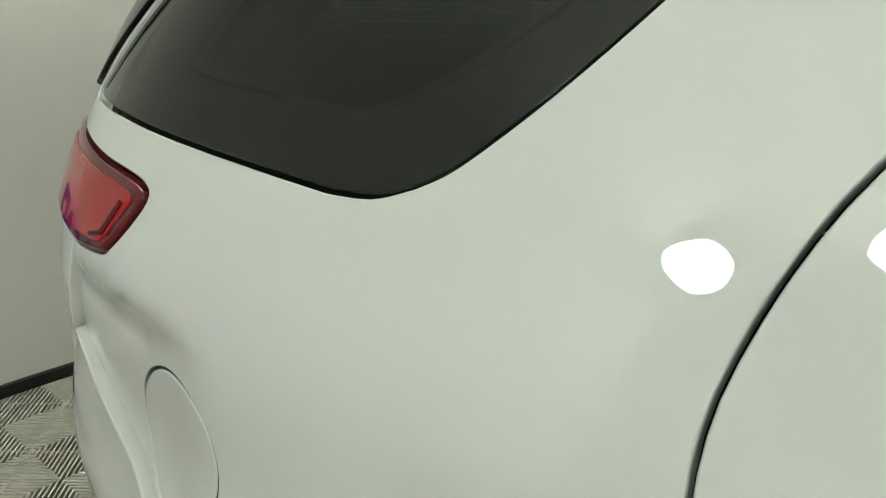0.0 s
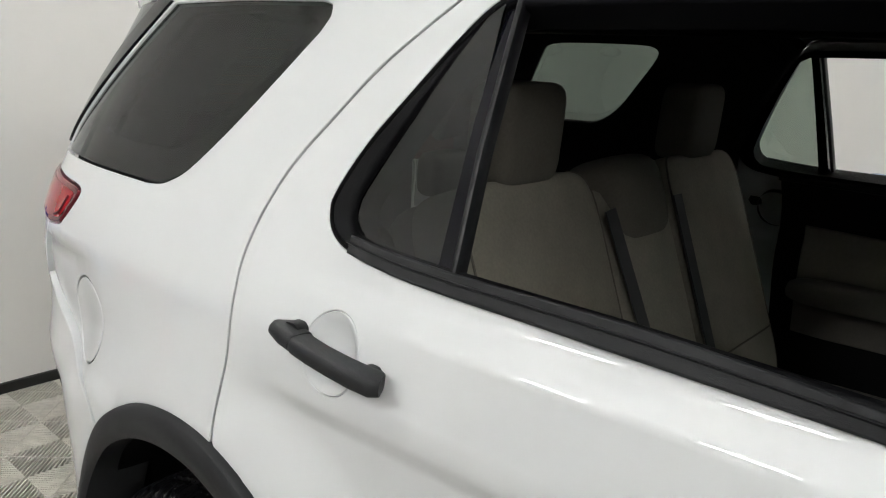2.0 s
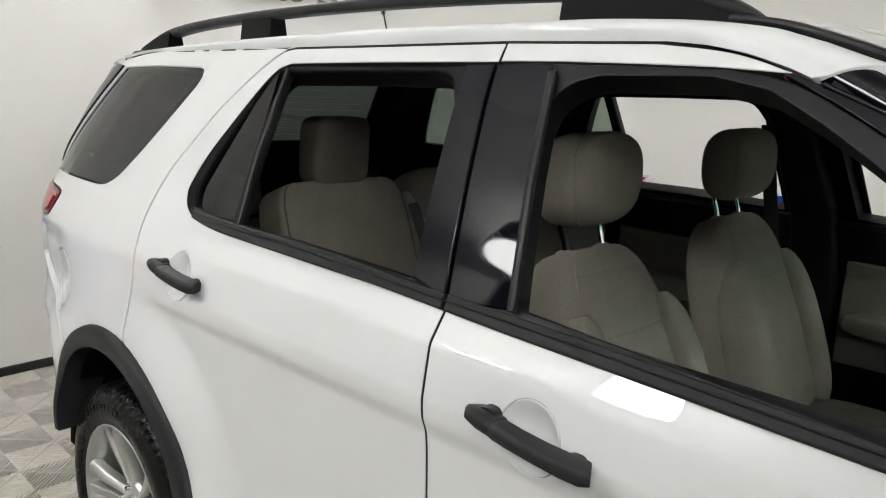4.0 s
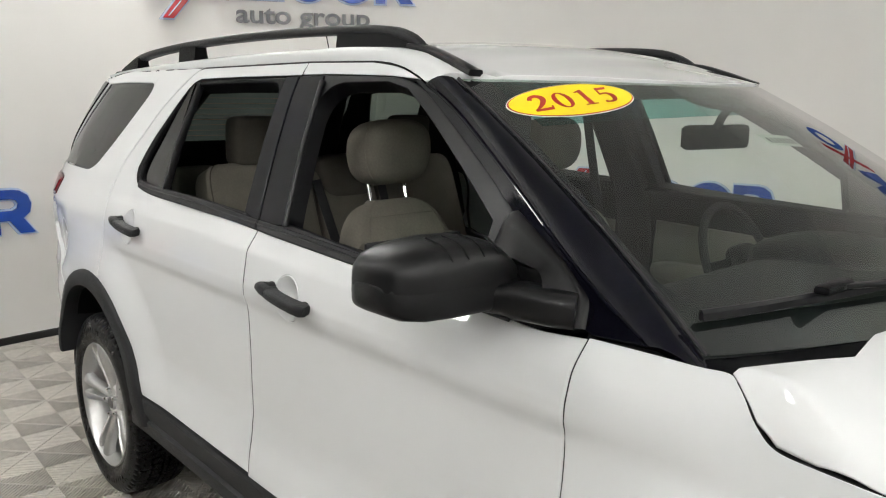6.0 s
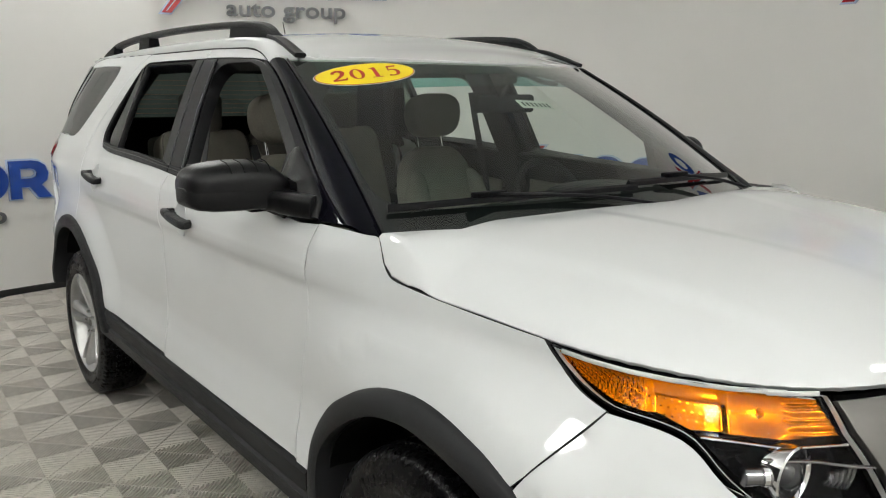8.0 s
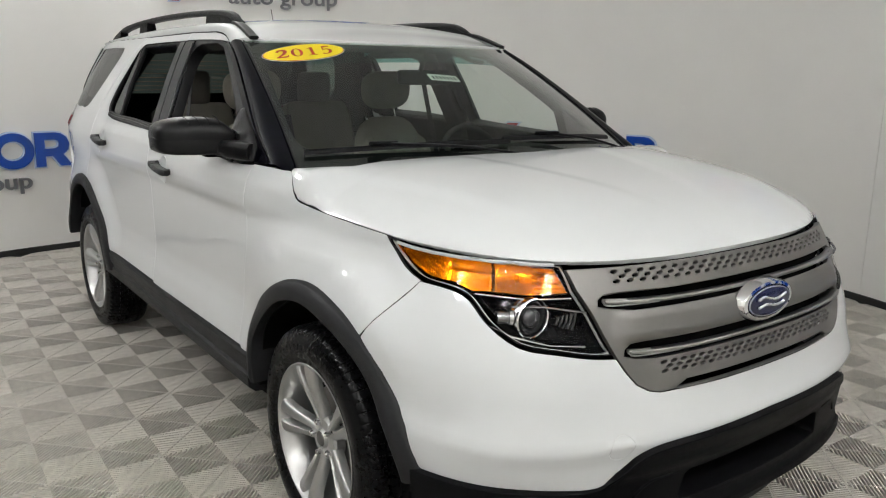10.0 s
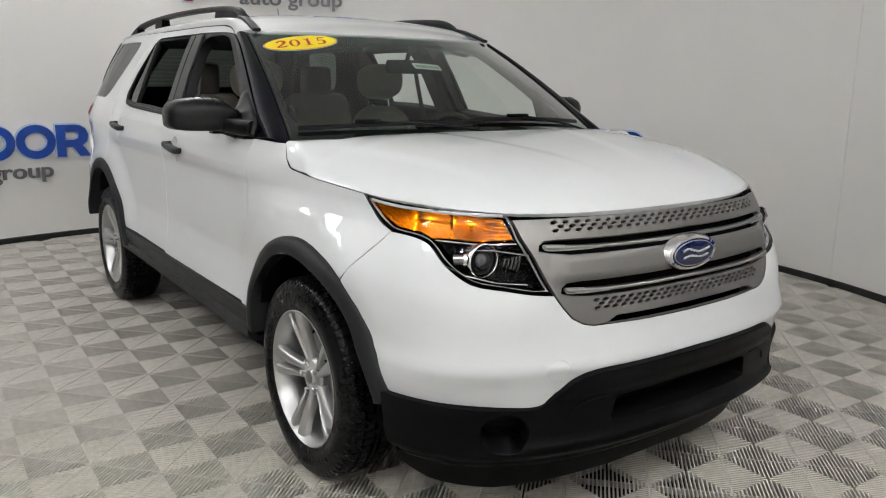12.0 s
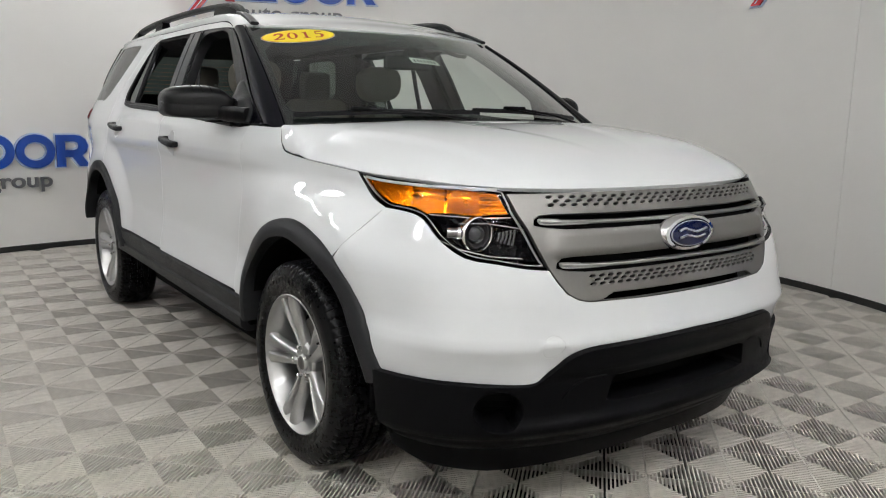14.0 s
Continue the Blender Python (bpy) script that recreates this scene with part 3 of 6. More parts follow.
corner_line = [(x, side_y(x, z)) for x, z in ((2.772, 1.122), (2.718, 1.132), (2.687, 1.158), (2.664, 1.188), (2.650, 1.203), (2.635, 1.216))]
hood_line = rim_line + corner_line + [(2.69, .80), (2.738, .720), (2.722, .60), (2.77, .40), (2.82, 0), (2.77, -.40), (2.722, -.60), (2.738, -.720), (2.69, -.80)] + [(x, -y) for x, y in corner_line[::-1]]
panel("hood", hood_line, hood, PAINT, suv, grid=.018, gap=.0007, roll=.0010, label="white painted hood with two soft creases")


# roof
ROOF_EDGE = spline([(-1.0, 1.640), (-.85, 1.668), (-.45, 1.700), (.2, 1.736), (.9, 1.746), (1.3, 1.745), (1.5, 1.738), (1.65, 1.721), (1.75, 1.694), (1.84, 1.664), (2.0, 1.622), (2.1, 1.592)])


def roof(x, y, out=0.0):
    v = abs(y) / .68
    e = ROOF_EDGE(x)
    rise = (.040 + .014 * smooth(1.6, 1.95, x)) * (1 - min(1, v) ** 2.2)
    ditch = -.006 * math.exp(-((abs(y) - .615) / .012) ** 2)
    return (x, y, e + rise + ditch + out)


roof_line = [(1.846, -.662), (1.890, -.60), (1.94, -.51), (2.015, -.34), (2.055, -.17), (2.068, 0), (2.055, .17), (2.015, .34), (1.94, .51), (1.890, .60), (1.846, .662), (1.6, .667), (1.0, .668), (.3, .668), (-.3, .665), (-.62, .635), (-.82, .565), (-.91, .35), (-.94, 0), (-.91, -.35), (-.82, -.565), (-.62, -.635), (-.3, -.665), (.3, -.668), (1.0, -.668), (1.6, -.667)]
panel("roof", roof_line, roof, PAINT, suv, grid=.05, label="white painted roof panel")


def cant(x, v, out=0.0):
    """The rail of bodywork between the door tops and the roof."""
    z0 = float(np.interp(x, [1.172, 1.50, 1.57, 1.63, 1.70, 1.76], [1.713, 1.705, 1.698, 1.687, 1.666, 1.642]))
    z0 -= .03 * smooth(-.2, -.6, x)
    a, b = side(x, z0), roof(x, -.668)
    bulge = .006 * math.sin(math.pi * min(1, max(0, v)))
    return (x, a[1] + (b[1] - a[1]) * v - bulge, a[2] + (b[2] - a[2]) * v + bulge)


both("cant_rail", [(-.46, 0), (1.50, 0), (1.742, 0), (1.80, .5), (1.845, 1), (-.46, 1)], cant, PAINT, suv, gap=.0015, grid=.06)


# windshield, pillars and cowl
def screen(v, t, out=0.0):
    low = Vector((2.79 - .20 * v * v, .765 * v, 1.205))
    top = Vector((1.955 - .115 * v * v, .648 * v, 1.708 - .045 * v * v))
    p = low.lerp(top, t)
    b = .028 * 4 * t * (1 - t) * (1 - .3 * v * v) + out
    return (p.x + .5 * b, p.y, p.z + .85 * b)


EDGE_V = 1.085
HEAD = [(EDGE_V * .1 * k, .866 + .115 * (EDGE_V * .1 * k) ** 2) for k in range(10, -11, -1)]
panel("windshield", [(-EDGE_V, 0), (EDGE_V, 0)] + HEAD, screen, WINDSHIELD, suv, gap=.004, roll=.001, depth=.004, grid=.12, label="clear greenish windshield glass")
frit = [(-EDGE_V, 0), (EDGE_V, 0)] + HEAD, catmull([(-1.045, .26), (-1.03, .17), (-.96, .118), (-.84, .104)], 4) + [(.84, .104)] + catmull([(.96, .118), (1.03, .17), (1.045, .26)], 4) + [(1.03, .70), (.95, .80), (.6, .815), (.25, .80), (-.25, .80), (-.6, .815), (-.95, .80), (-1.03, .70)]
panel("windshield_border", frit[0], at_out(screen, -.006), SATIN_BLACK, suv, holes=[frit[1]], gap=.004, roll=.001, depth=.002, grid=.06)


def pillar(t, v, out=0.0):
    """The A-pillar: t up it, v from the windshield to the door."""
    a = Vector(screen(-EDGE_V, t)) + Vector((.0, -.003, .003))
    q = A_LINE_AT(t)
    b = Vector(side(*q, .002))
    p = a.lerp(b, v)
    bul = .016 * 4 * v * (1 - v) + out
    return (p.x + bul * .5, p.y - bul * .6, p.z + bul * .6)


def A_LINE_AT(t):
    t = min(1, max(0, t))
    x = 2.50 + (1.75 - 2.50) * t
    return (x, float(np.interp(x, [p[0] for p in A_LINE], [p[1] for p in A_LINE])))


both("a_pillar", [(-.09, -.03), (1.0, -.03), (1.0, 1), (0, 1), (-.07, .5)], pillar, GLOSS_BLACK, suv, gap=.002, roll=.002, depth=.02, grid=.05, label="gloss black windshield pillar")
for s in (-1, 1):
    flip_y = lambda p: (p[0], -s * p[1], p[2])
    part("windshield_seal", sweep([flip_y(screen(-EDGE_V + .004, t, .006)) for t in np.linspace(.0, .985, 16)], circle_pts(.0035, 8)), RUBBER, suv, "thin black rubber seal")
    part("pillar_edge", sweep([flip_y(side(*A_LINE_AT(t), .006)) for t in np.linspace(.02, .985, 18)], circle_pts(.0032, 8)), GLOSS_BLACK, suv, "gloss black pillar edge")
cowl_line = [(2.645, -.868), (2.75, -.72), (2.735, -.60), (2.79, -.40), (2.83, 0), (2.79, .40), (2.735, .60), (2.75, .72), (2.645, .868), (2.42, .862), (2.60, .60), (2.70, .3), (2.73, 0), (2.70, -.3), (2.60, -.60), (2.42, -.862)]
panel("cowl_panel", cowl_line, lambda x, y, out=0: (x, y, 1.196 + .012 * (1 - y * y)), BLACK_PLASTIC, suv, gap=0, grid=.05, label="black plastic cowl below the windshield")


# ---- front end ----
def fx(x, z):
    return (front_gx(x, z), z)


def fy(y, z):
    return (front_gy(y, z), z)


def mirrored(line):
    """A line from the right flank to the middle, and back up the left flank."""
    return line + [(-g, z) for g, z in reversed(line) if abs(g) > 1e-4]


low_edge = [fx(3.378, .508), fx(3.50, .508), fx(3.62, .505), fy(-.69, .500), fy(-.615, .497), fy(-.575, .508), fy(-.53, .550), fy(-.485, .583), fy(-.42, .600), fy(-.30, .604), fy(0, .608)]
up_edge = [fx(3.402, .514), fx(3.336, .652), fx(3.276, .745), fx(3.194, .824), fx(3.2155, .856), fx(3.2495, .903), fx(3.310, .990), fx(3.40, .985), fx(3.457, .968), fx(3.518, .918), fx(3.593, .869), fy(-.676, .853), fy(-.60, .838), fy(-.540, .832), fy(-.520, .795), fy(-.495, .762), fy(-.46, .742), fy(-.425, .734), fy(-.2, .730), fy(0, .729)]
low_edge = catmull(low_edge, 3)
up_edge = up_edge[:6] + catmull(up_edge[6:14], 3) + up_edge[14:]
whole = mirrored(up_edge)
whole_low = mirrored(low_edge)


def bumper(g, z, out=0.0):
    x, y, _ = front(g, z, out)
    hollow = -.012 * math.exp(-((z - .66) / .06) ** 2) * math.exp(-((abs(g) - 1.10) / .15) ** 2) + .016 * math.exp(-((z - .70) / .16) ** 2) * math.exp(-((abs(g) - .85) / .26) ** 2)
    n = Vector((abs(x - 2.9), y * .9, 0)).normalized()
    hollow -= .12 * ramp(.606 - z, .010) * smooth(.55, .80, abs(g))
    y += math.copysign(front_flare(x, z), y)
    return (x + n.x * hollow, y + n.y * hollow, z)


TOW = [(front_gy(-.553, .612) + .033 * math.cos(a), .612 + .033 * math.sin(a)) for a in [2 * math.pi * k / 28 for k in range(28)]]
front_bumper = panel("front_bumper", whole + whole_low[::-1][1:-1], bumper, PAINT, suv, holes=[TOW], gap=.0007, roll=.0008, depth=.03, grid=.022, label="white painted front bumper")
panel("tow_cover", TOW, bumper, PAINT, front_bumper, gap=-.0006, roll=.0008, depth=.006, grid=.02)

bot_edge = [fx(3.378, .34), fx(3.42, .285), fx(3.50, .245), fx(3.60, .232), fy(-.60, .232), fy(-.3, .243), fy(0, .245)]
low_whole = mirrored(low_edge)
bot_whole = mirrored(bot_edge)


def fog_ring(s, r):
    c = front_gy(s * .680, .417)
    return [(c + r * 1.12 * math.cos(a), .417 + r * math.sin(a)) for a in [2 * math.pi * k / 28 for k in range(28)]]


intake = [fy(-.342, .420), fy(-.328, .488), fy(-.31, .497), fy(0, .502), fy(.31, .497), fy(.328, .488), fy(.342, .420), fy(.30, .414), fy(0, .410), fy(-.30, .414)]


def valance(g, z, out=0.0):
    lip = .020 * math.exp(-((z - .355) / .022) ** 2) * smooth(.75, .60, abs(g))
    chin = -.030 * smooth(.335, .30, z) - .05 * smooth(.30, .24, z)
    brow = .010 * smooth(.50, .54, z) * smooth(.72, .6, abs(g))
    return front(g, z, .010 + lip + chin + brow + out)


lower_bumper = panel("lower_bumper", low_whole + bot_whole[::-1], valance, BLACK_PLASTIC, suv, holes=[intake, fog_ring(-1, .062), fog_ring(1, .062)], gap=.0015, roll=.003, depth=.11, grid=.025, label="black textured plastic lower bumper")
# black sheet in place of the shade inside the intake
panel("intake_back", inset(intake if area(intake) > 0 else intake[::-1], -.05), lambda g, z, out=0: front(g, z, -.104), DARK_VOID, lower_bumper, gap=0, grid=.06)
for s in (-1, 1):
    part("bumper_ridge", sweep([valance(s * abs(g), z, .001) for g, z in catmull([(-.488, .445), (-.457, .482), (-.413, .501), (-.345, .505)], 4)], circle_pts(.004, 8)), BLACK_PLASTIC, lower_bumper)
    panel("fog_blank", fog_ring(s, .066), lambda g, z, out=0: front(g, z, -.085), SATIN_BLACK, lower_bumper, gap=0, grid=.04)
    c = front_gy(s * .68, .417)
    for k in range(3):
        z = .395 + .02 * k
        part("fog_slat", sweep([front(c + d, z, -.075) for d in (-.058, -.03, 0, .03, .058)], rounded(.006, .003, .001, 1)), BLACK_PLASTIC, lower_bumper)

panel("air_dam", mirrored([fx(3.36, .30), fx(3.46, .262), fy(-.66, .262), fy(-.3, .262), fy(0, .262)]) + mirrored([fx(3.36, .215), fx(3.46, .178), fy(-.66, .165), fy(-.3, .185), fy(0, .195)])[::-1], lambda g, z, out=0: front(g, z, -.055), BLACK_PLASTIC, lower_bumper, gap=0, roll=.004, depth=.012, grid=.04, label="black flexible air dam")

# grille
grille = thing("grille", "", "")
grille.parent = suv
tagged(grille, "brushed grey grille with three bars and chrome strips")
g_line = mirrored([fy(-.612, 1.050), fy(-.60, 1.00), fy(-.578, .94), fy(-.552, .862), fy(-.536, .826), fy(-.515, .790), fy(-.492, .760), fy(-.458, .741), fy(-.424, .733), fy(-.385, .7345), fy(0, .731)])
g_line += [fy(.4, 1.054), fy(.2, 1.055), fy(0, 1.055), fy(-.2, 1.055), fy(-.4, 1.054)]


def slot(zl, zr, half, h0):
    """An opening between two bars: its lower and upper edges."""
    mid = (zl + zr) / 2
    lower = [(half, mid - .007), (half - .03, zl + .006), (half - .09, zl), (0, zl)]
    upper = [(half - .004, mid + .006), (half - .02, zr - .003), (half - .06, zr), (0, zr)]
    return [fy(-y, z) for y, z in lower] + [fy(y, z) for y, z in reversed(lower[:-1])] + [fy(y, z) for y, z in upper] + [fy(-y, z) for y, z in reversed(upper[:-1])]


slots = [slot(.950, .988, .558, 0), slot(.825, .865, .516, 0)]
low_slot = [fy(-.375, .738), fy(0, .736), fy(.375, .738), fy(.335, .7545), fy(0, .7545), fy(-.335, .7545)]


def holes_in(z0, rows, dz, half, n):
    out = []
    for r in range(rows):
        for k in range(n):
            y = -half + 2 * half * (k + .5 * (r % 2)) / (n - .5)
            c = front_gy(y, z0 + r * dz)
            out.append([(c + .0080 * math.cos(a), z0 + r * dz + .0018 * math.sin(a) + .0010 * math.cos(a)) for a in [2 * math.pi * q / 12 for q in range(12)]])
    return out


dots = holes_in(1.016, 3, .0115, .495, 27) + holes_in(.786, 3, .0115, .405, 25)


def grille_face(g, z, out=0.0):
    swell = .016 * smooth(.862, .885, z) * smooth(.955, .93, z) * smooth(.56, .50, abs(g))
    return front(g, z, .002 + swell + out)


panel("grille_frame", g_line, grille_face, NICKEL, grille, holes=slots + [low_slot] + dots, gap=.002, roll=.002, depth=.016, grid=.03, label="brushed grey metal-look bars with oval holes")
# black sheet that stands for the shade behind bars and holes
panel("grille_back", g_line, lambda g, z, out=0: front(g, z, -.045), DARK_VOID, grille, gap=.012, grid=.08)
for z, half in ((.966, .545), (.841, .505)):
    line = [front(front_gy(y, z), z + .006 * (abs(y) / half) ** 6, .004) for y in np.linspace(-half, half, 31)]
    part("chrome_strip", sweep(line, rounded(.022, .011, .004, 3)), SATIN_CHROME, grille, "thin satin chrome strip")
    for s in (-1, 1):
        loop = [(s * (half - .15), z - .003), (s * (half - .02), z - .003), (s * half, z + .004), (s * (half - .005), z + .012), (s * (half - .06), z + .010)]
        part("chrome_hook", sweep([front(front_gy(y, zz), zz, .012) for y, zz in catmull(loop, 3)], circle_pts(.0024, 8)), SATIN_CHROME, grille, "chrome hook")
# oval badge
bx = front(0, .915, .030)[0]


def oval(a, b, x, n=40, sy=1):
    return [(x, a * math.cos(2 * math.pi * k / n), .915 + b * math.sin(2 * math.pi * k / n)) for k in range(n)]


def oval_disc(name, rings, mat, parent, label=""):
    verts, faces, n = [], [], 40
    for a, b, x in rings:
        verts += oval(a, b, x, n)
    for k in range(len(rings) - 1):
        for i in range(n):
            faces.append((k * n + i, k * n + (i + 1) % n, (k + 1) * n + (i + 1) % n, (k + 1) * n + i))
    faces += [tuple(range(n)), tuple(range((len(rings) - 1) * n, len(rings) * n))]
    return mesh_part(name, verts, faces, mat, parent, label, 40)


oval_disc("badge_ring", [(.128, .062, bx - .03), (.126, .060, bx - .008), (.118, .055, bx + .002), (.106, .047, bx + .004), (.104, .045, bx)], CHROME, grille, "oval chrome badge surround")
oval_disc("badge_plate", [(.105, .046, bx - .006), (.103, .044, bx + .004), (.08, .034, bx + .008), (.03, .012, bx + .010)], BADGE_BLUE, grille, "blue oval badge plate")
n = 48
oval_disc("badge_line", [(.100, .042, bx + .003), (.100, .042, bx + .0068), (.0965, .0395, bx + .0072)], BADGE_SILVER, grille)
oval_disc("badge_field", [(.0962, .0393, bx + .002), (.0962, .0393, bx + .0075), (.06, .024, bx + .0095), (.02, .008, bx + .0102)], BADGE_BLUE, grille)
strokes = [[(-.066, .010), (-.040, .017), (-.010, .010), (.020, .004), (.050, .009), (.068, .015)], [(-.060, -.012), (-.030, -.006), (.0, -.010), (.030, -.014), (.062, -.008)]]
for st in strokes:
    pts = [(bx + .0115, y, .915 + z) for y, z in catmull(st, 4)]
    part("badge_wave", sweep(pts, circle_pts(.0042, 6), up=(1, 0, 0)), BADGE_SILVER, grille)

# headlights
HL = [fx(3.168, 1.083), fx(3.23, 1.076), fx(3.30, 1.071), fx(3.40, 1.069), fx(3.50, 1.067), fy(-.66, 1.064), fy(-.618, 1.058), fy(-.605, 1.00), fy(-.585, .94), fy(-.56, .865), fy(-.545, .838), fy(-.60, .842), fy(-.676, .857), fx(3.593, .873), fx(3.518, .922), fx(3.457, .972), fx(3.40, .988), fx(3.317, .994), fx(3.25, 1.016), fx(3.20, 1.045)]
HL = HL[:10] + catmull(HL[10:] + [HL[0]], 3)[:-1]
HL_AMBER = [fx(3.186, 1.071), fx(3.30, 1.059), fx(3.42, 1.056), fy(-.70, 1.053), fy(-.635, 1.047), fy(-.618, .985), fy(-.70, .982), fx(3.52, .985), fx(3.48, .982), fx(3.452, .979), fx(3.40, .994), fx(3.315, 1.001), fx(3.25, 1.023), fx(3.205, 1.050)]


def headlight(s):
    flip = (lambda q: [(-g, z) for g, z in q]) if s > 0 else (lambda q: q)
    ob = thing("headlight", "", "")
    ob.parent = suv
    tagged(ob, "headlight with amber upper lens over a black projector bay")
    panel("bezel", flip(HL), lambda g, z, out=0: front(g, z, -.036 - .035 * smooth(1.0, .93, z)), LAMP_BLACK, ob, gap=.001, depth=.02, grid=.03)
    panel("rim", flip(HL), lambda g, z, out=0: front(g, z, -.003), LAMP_BLACK, ob, holes=[flip(inset(HL if area(HL) > 0 else HL[::-1], .0048))], gap=.002, roll=.001, depth=.03, grid=.03, label="black lamp rim")
    panel("chrome_rim", flip(HL), lambda g, z, out=0: front(g, z, -.006), CLEAR_RIM, ob, holes=[flip(inset(HL if area(HL) > 0 else HL[::-1], .0108))], gap=.0048, roll=.001, depth=.012, grid=.03)
    panel("amber_lens", flip(HL_AMBER), lambda g, z, out=0: front(g, z, -.010), AMBER_PANE, ob, gap=.0005, roll=.003, depth=.010, grid=.03, label="amber indicator lens").visible_shadow = False
    part("top_strip", sweep([(lambda p: (p[0], -s * p[1], p[2]))(front(g, z, -.004)) for g, z in ((front_gx(x, 1.07), zz) for x, zz in ((3.20, 1.0745), (3.26, 1.069), (3.33, 1.0655), (3.40, 1.0635), (3.48, 1.0615), (3.55, 1.060)))] + [(lambda p: (p[0], -s * p[1], p[2]))(front(front_gy(y, 1.058), 1.0585, -.004)) for y in (-.70, -.66, -.632)], rounded(.006, .009, .002, 2)), CLEAR_RIM, ob, "frosted silver upper strip")
    # mirrored reflector behind the amber lens: slanting flutes, a dark cavity, a bulb bowl, level steps
    g_left, g_right = abs(front_gx(3.19, 1.05)), abs(front_gy(-.625, 1.02))

    def reflector(g, z, out=0.0):
        u = (abs(g) - g_right) / (g_left - g_right)
        flute = .0042 * abs(math.sin(math.pi * (abs(g) + .35 * z) / .0098)) * smooth(.62, .66, u)
        cavity = -.008 * smooth(.34, .38, u) * smooth(.64, .60, u) * (.55 + .45 * smooth(1.030, 1.022, z))
        q = ((u - .235) / .115) ** 2 + ((z - 1.018) / .036) ** 2
        bowl = -.009 * max(0, 1 - q)
        steps = .0030 * math.sin(2 * math.pi * z / .0105) * smooth(.17, .12, u)
        return front(g, z, -.024 + flute + cavity + bowl + steps)
    panel("reflector", flip(HL_AMBER), reflector, REFLECTOR, ob, gap=.0008, roll=.001, depth=.004, grid=.0042, label="faceted mirrored reflector")
    for i in range(9):
        for j in range(3):
            x = 3.380 + .0125 * i + .006 * (j % 2)
            g = front_gx(x, 1.0)
            p = reflector(g if s < 0 else -g, .996 + .0125 * j - .0004 * i)
            part("lens_stud", lathe([(.0001, .004), (.0016, .003), (.0022, 0)], 6, "x", m=Matrix.Translation(p)), CHROME, ob)
    g = (g_right + .235 * (g_left - g_right)) * s
    p = Vector(reflector(g, 1.018))
    part("bulb", lathe([(.0001, .013), (.004, .012), (.0065, .007), (.0065, -.004)], 16, "x", m=Matrix.Translation(p) @ Matrix.Rotation(radians(s * 36), 4, "Z")), AMBER_PALE, ob, "amber bulb")
    line = [front(-s * g, z, -.010) for g, z in [(front_gx(3.465, .981), .981), (front_gx(3.55, .979), .979), (front_gy(-.70, .977), .977), (front_gy(-.615, .980), .980)] for g in (abs(g),)]
    part("divider", sweep(line, rounded(.006, .0035, .0012, 2)), CHROME, ob, "thin chrome divider")
    # projector
    eye = Vector((3.585, s * .700, .930))
    aim = Vector((.997, s * .03, -.02)).normalized()
    m = Matrix.Translation(eye) @ aim.to_track_quat("X", "Z").to_matrix().to_4x4()
    part("projector_ring", lathe([(.048, -.03), (.053, -.004), (.053, .005), (.050, .008), (.047, .004), (.045, -.01)], 36, "x", m=m), CHROME, ob, "chrome projector ring")
    part("projector_cup", lathe([(.047, -.012), (.042, -.002), (.040, .003), (.034, .0), (.031, -.006)], 32, "x", m=m), SATIN_BLACK, ob)
    part("projector_lens", lathe([(.0001, .016), (.012, .0145), (.022, .009), (.028, -.002)], 32, "x", m=m), LENS_GLASS, ob, "glass projector lens")
    # bright reflector blocks beside the projector
    part("light_tube", sweep([(3.545, s * .780, .936), (3.555, s * .764, .9355), (3.566, s * .744, .934)], circle_pts(.016, 16)), material_dark_chrome, ob, "smoked chrome tube")
    part("tube_collar", sweep([(3.560, s * .754, .935), (3.565, s * .746, .9345)], circle_pts(.0195, 16)), CHROME, ob)
    for k in range(5):
        y = .612 + .011 * k
        part("reflector_flute", sweep([(3.652 - .35 * (y - .6), s * y, .948 - .002 * k), (3.650 - .35 * (y - .6), s * (y - .002), .925), (3.640 - .35 * (y - .6), s * (y - .005), .898 + .004 * k)], rounded(.009, .010, .003, 2), up=(1, 0, 0)), material_dark_chrome, ob)
    part("light_blade", sweep([(3.56, s * .745, .962), (3.62, s * .69, .966), (3.66, s * .64, .958), (3.675, s * .60, .950)], rounded(.008, .004, .0015, 2)), material_dark_chrome, ob)
    part("light_blade", sweep([(3.50, s * .79, .915), (3.57, s * .752, .888), (3.64, s * .69, .872), (3.685, s * .61, .866)], rounded(.012, .004, .0015, 2)), CHROME, ob)
    panel("lens", flip(HL), lambda g, z, out=0: front(g, z, .0), CLEAR_LENS, ob, gap=.004, roll=.001, depth=.003, grid=.035, label="clear outer lens").visible_shadow = False


CLEAR_RIM = material("frosted_rim", (.72, .72, .72), .22, metal=.35, coat=.3, grain=.08, scale=60)
REFLECTOR = material("mirrored_reflector", (.72, .72, .70), .16, metal=1.0, grain=.15, scale=160, rough_var=.10)
material_dark_chrome = material("smoked_chrome", (.30, .30, .31), .2, metal=1.0, rough_var=.1, scale=40)
headlight(-1)
headlight(1)

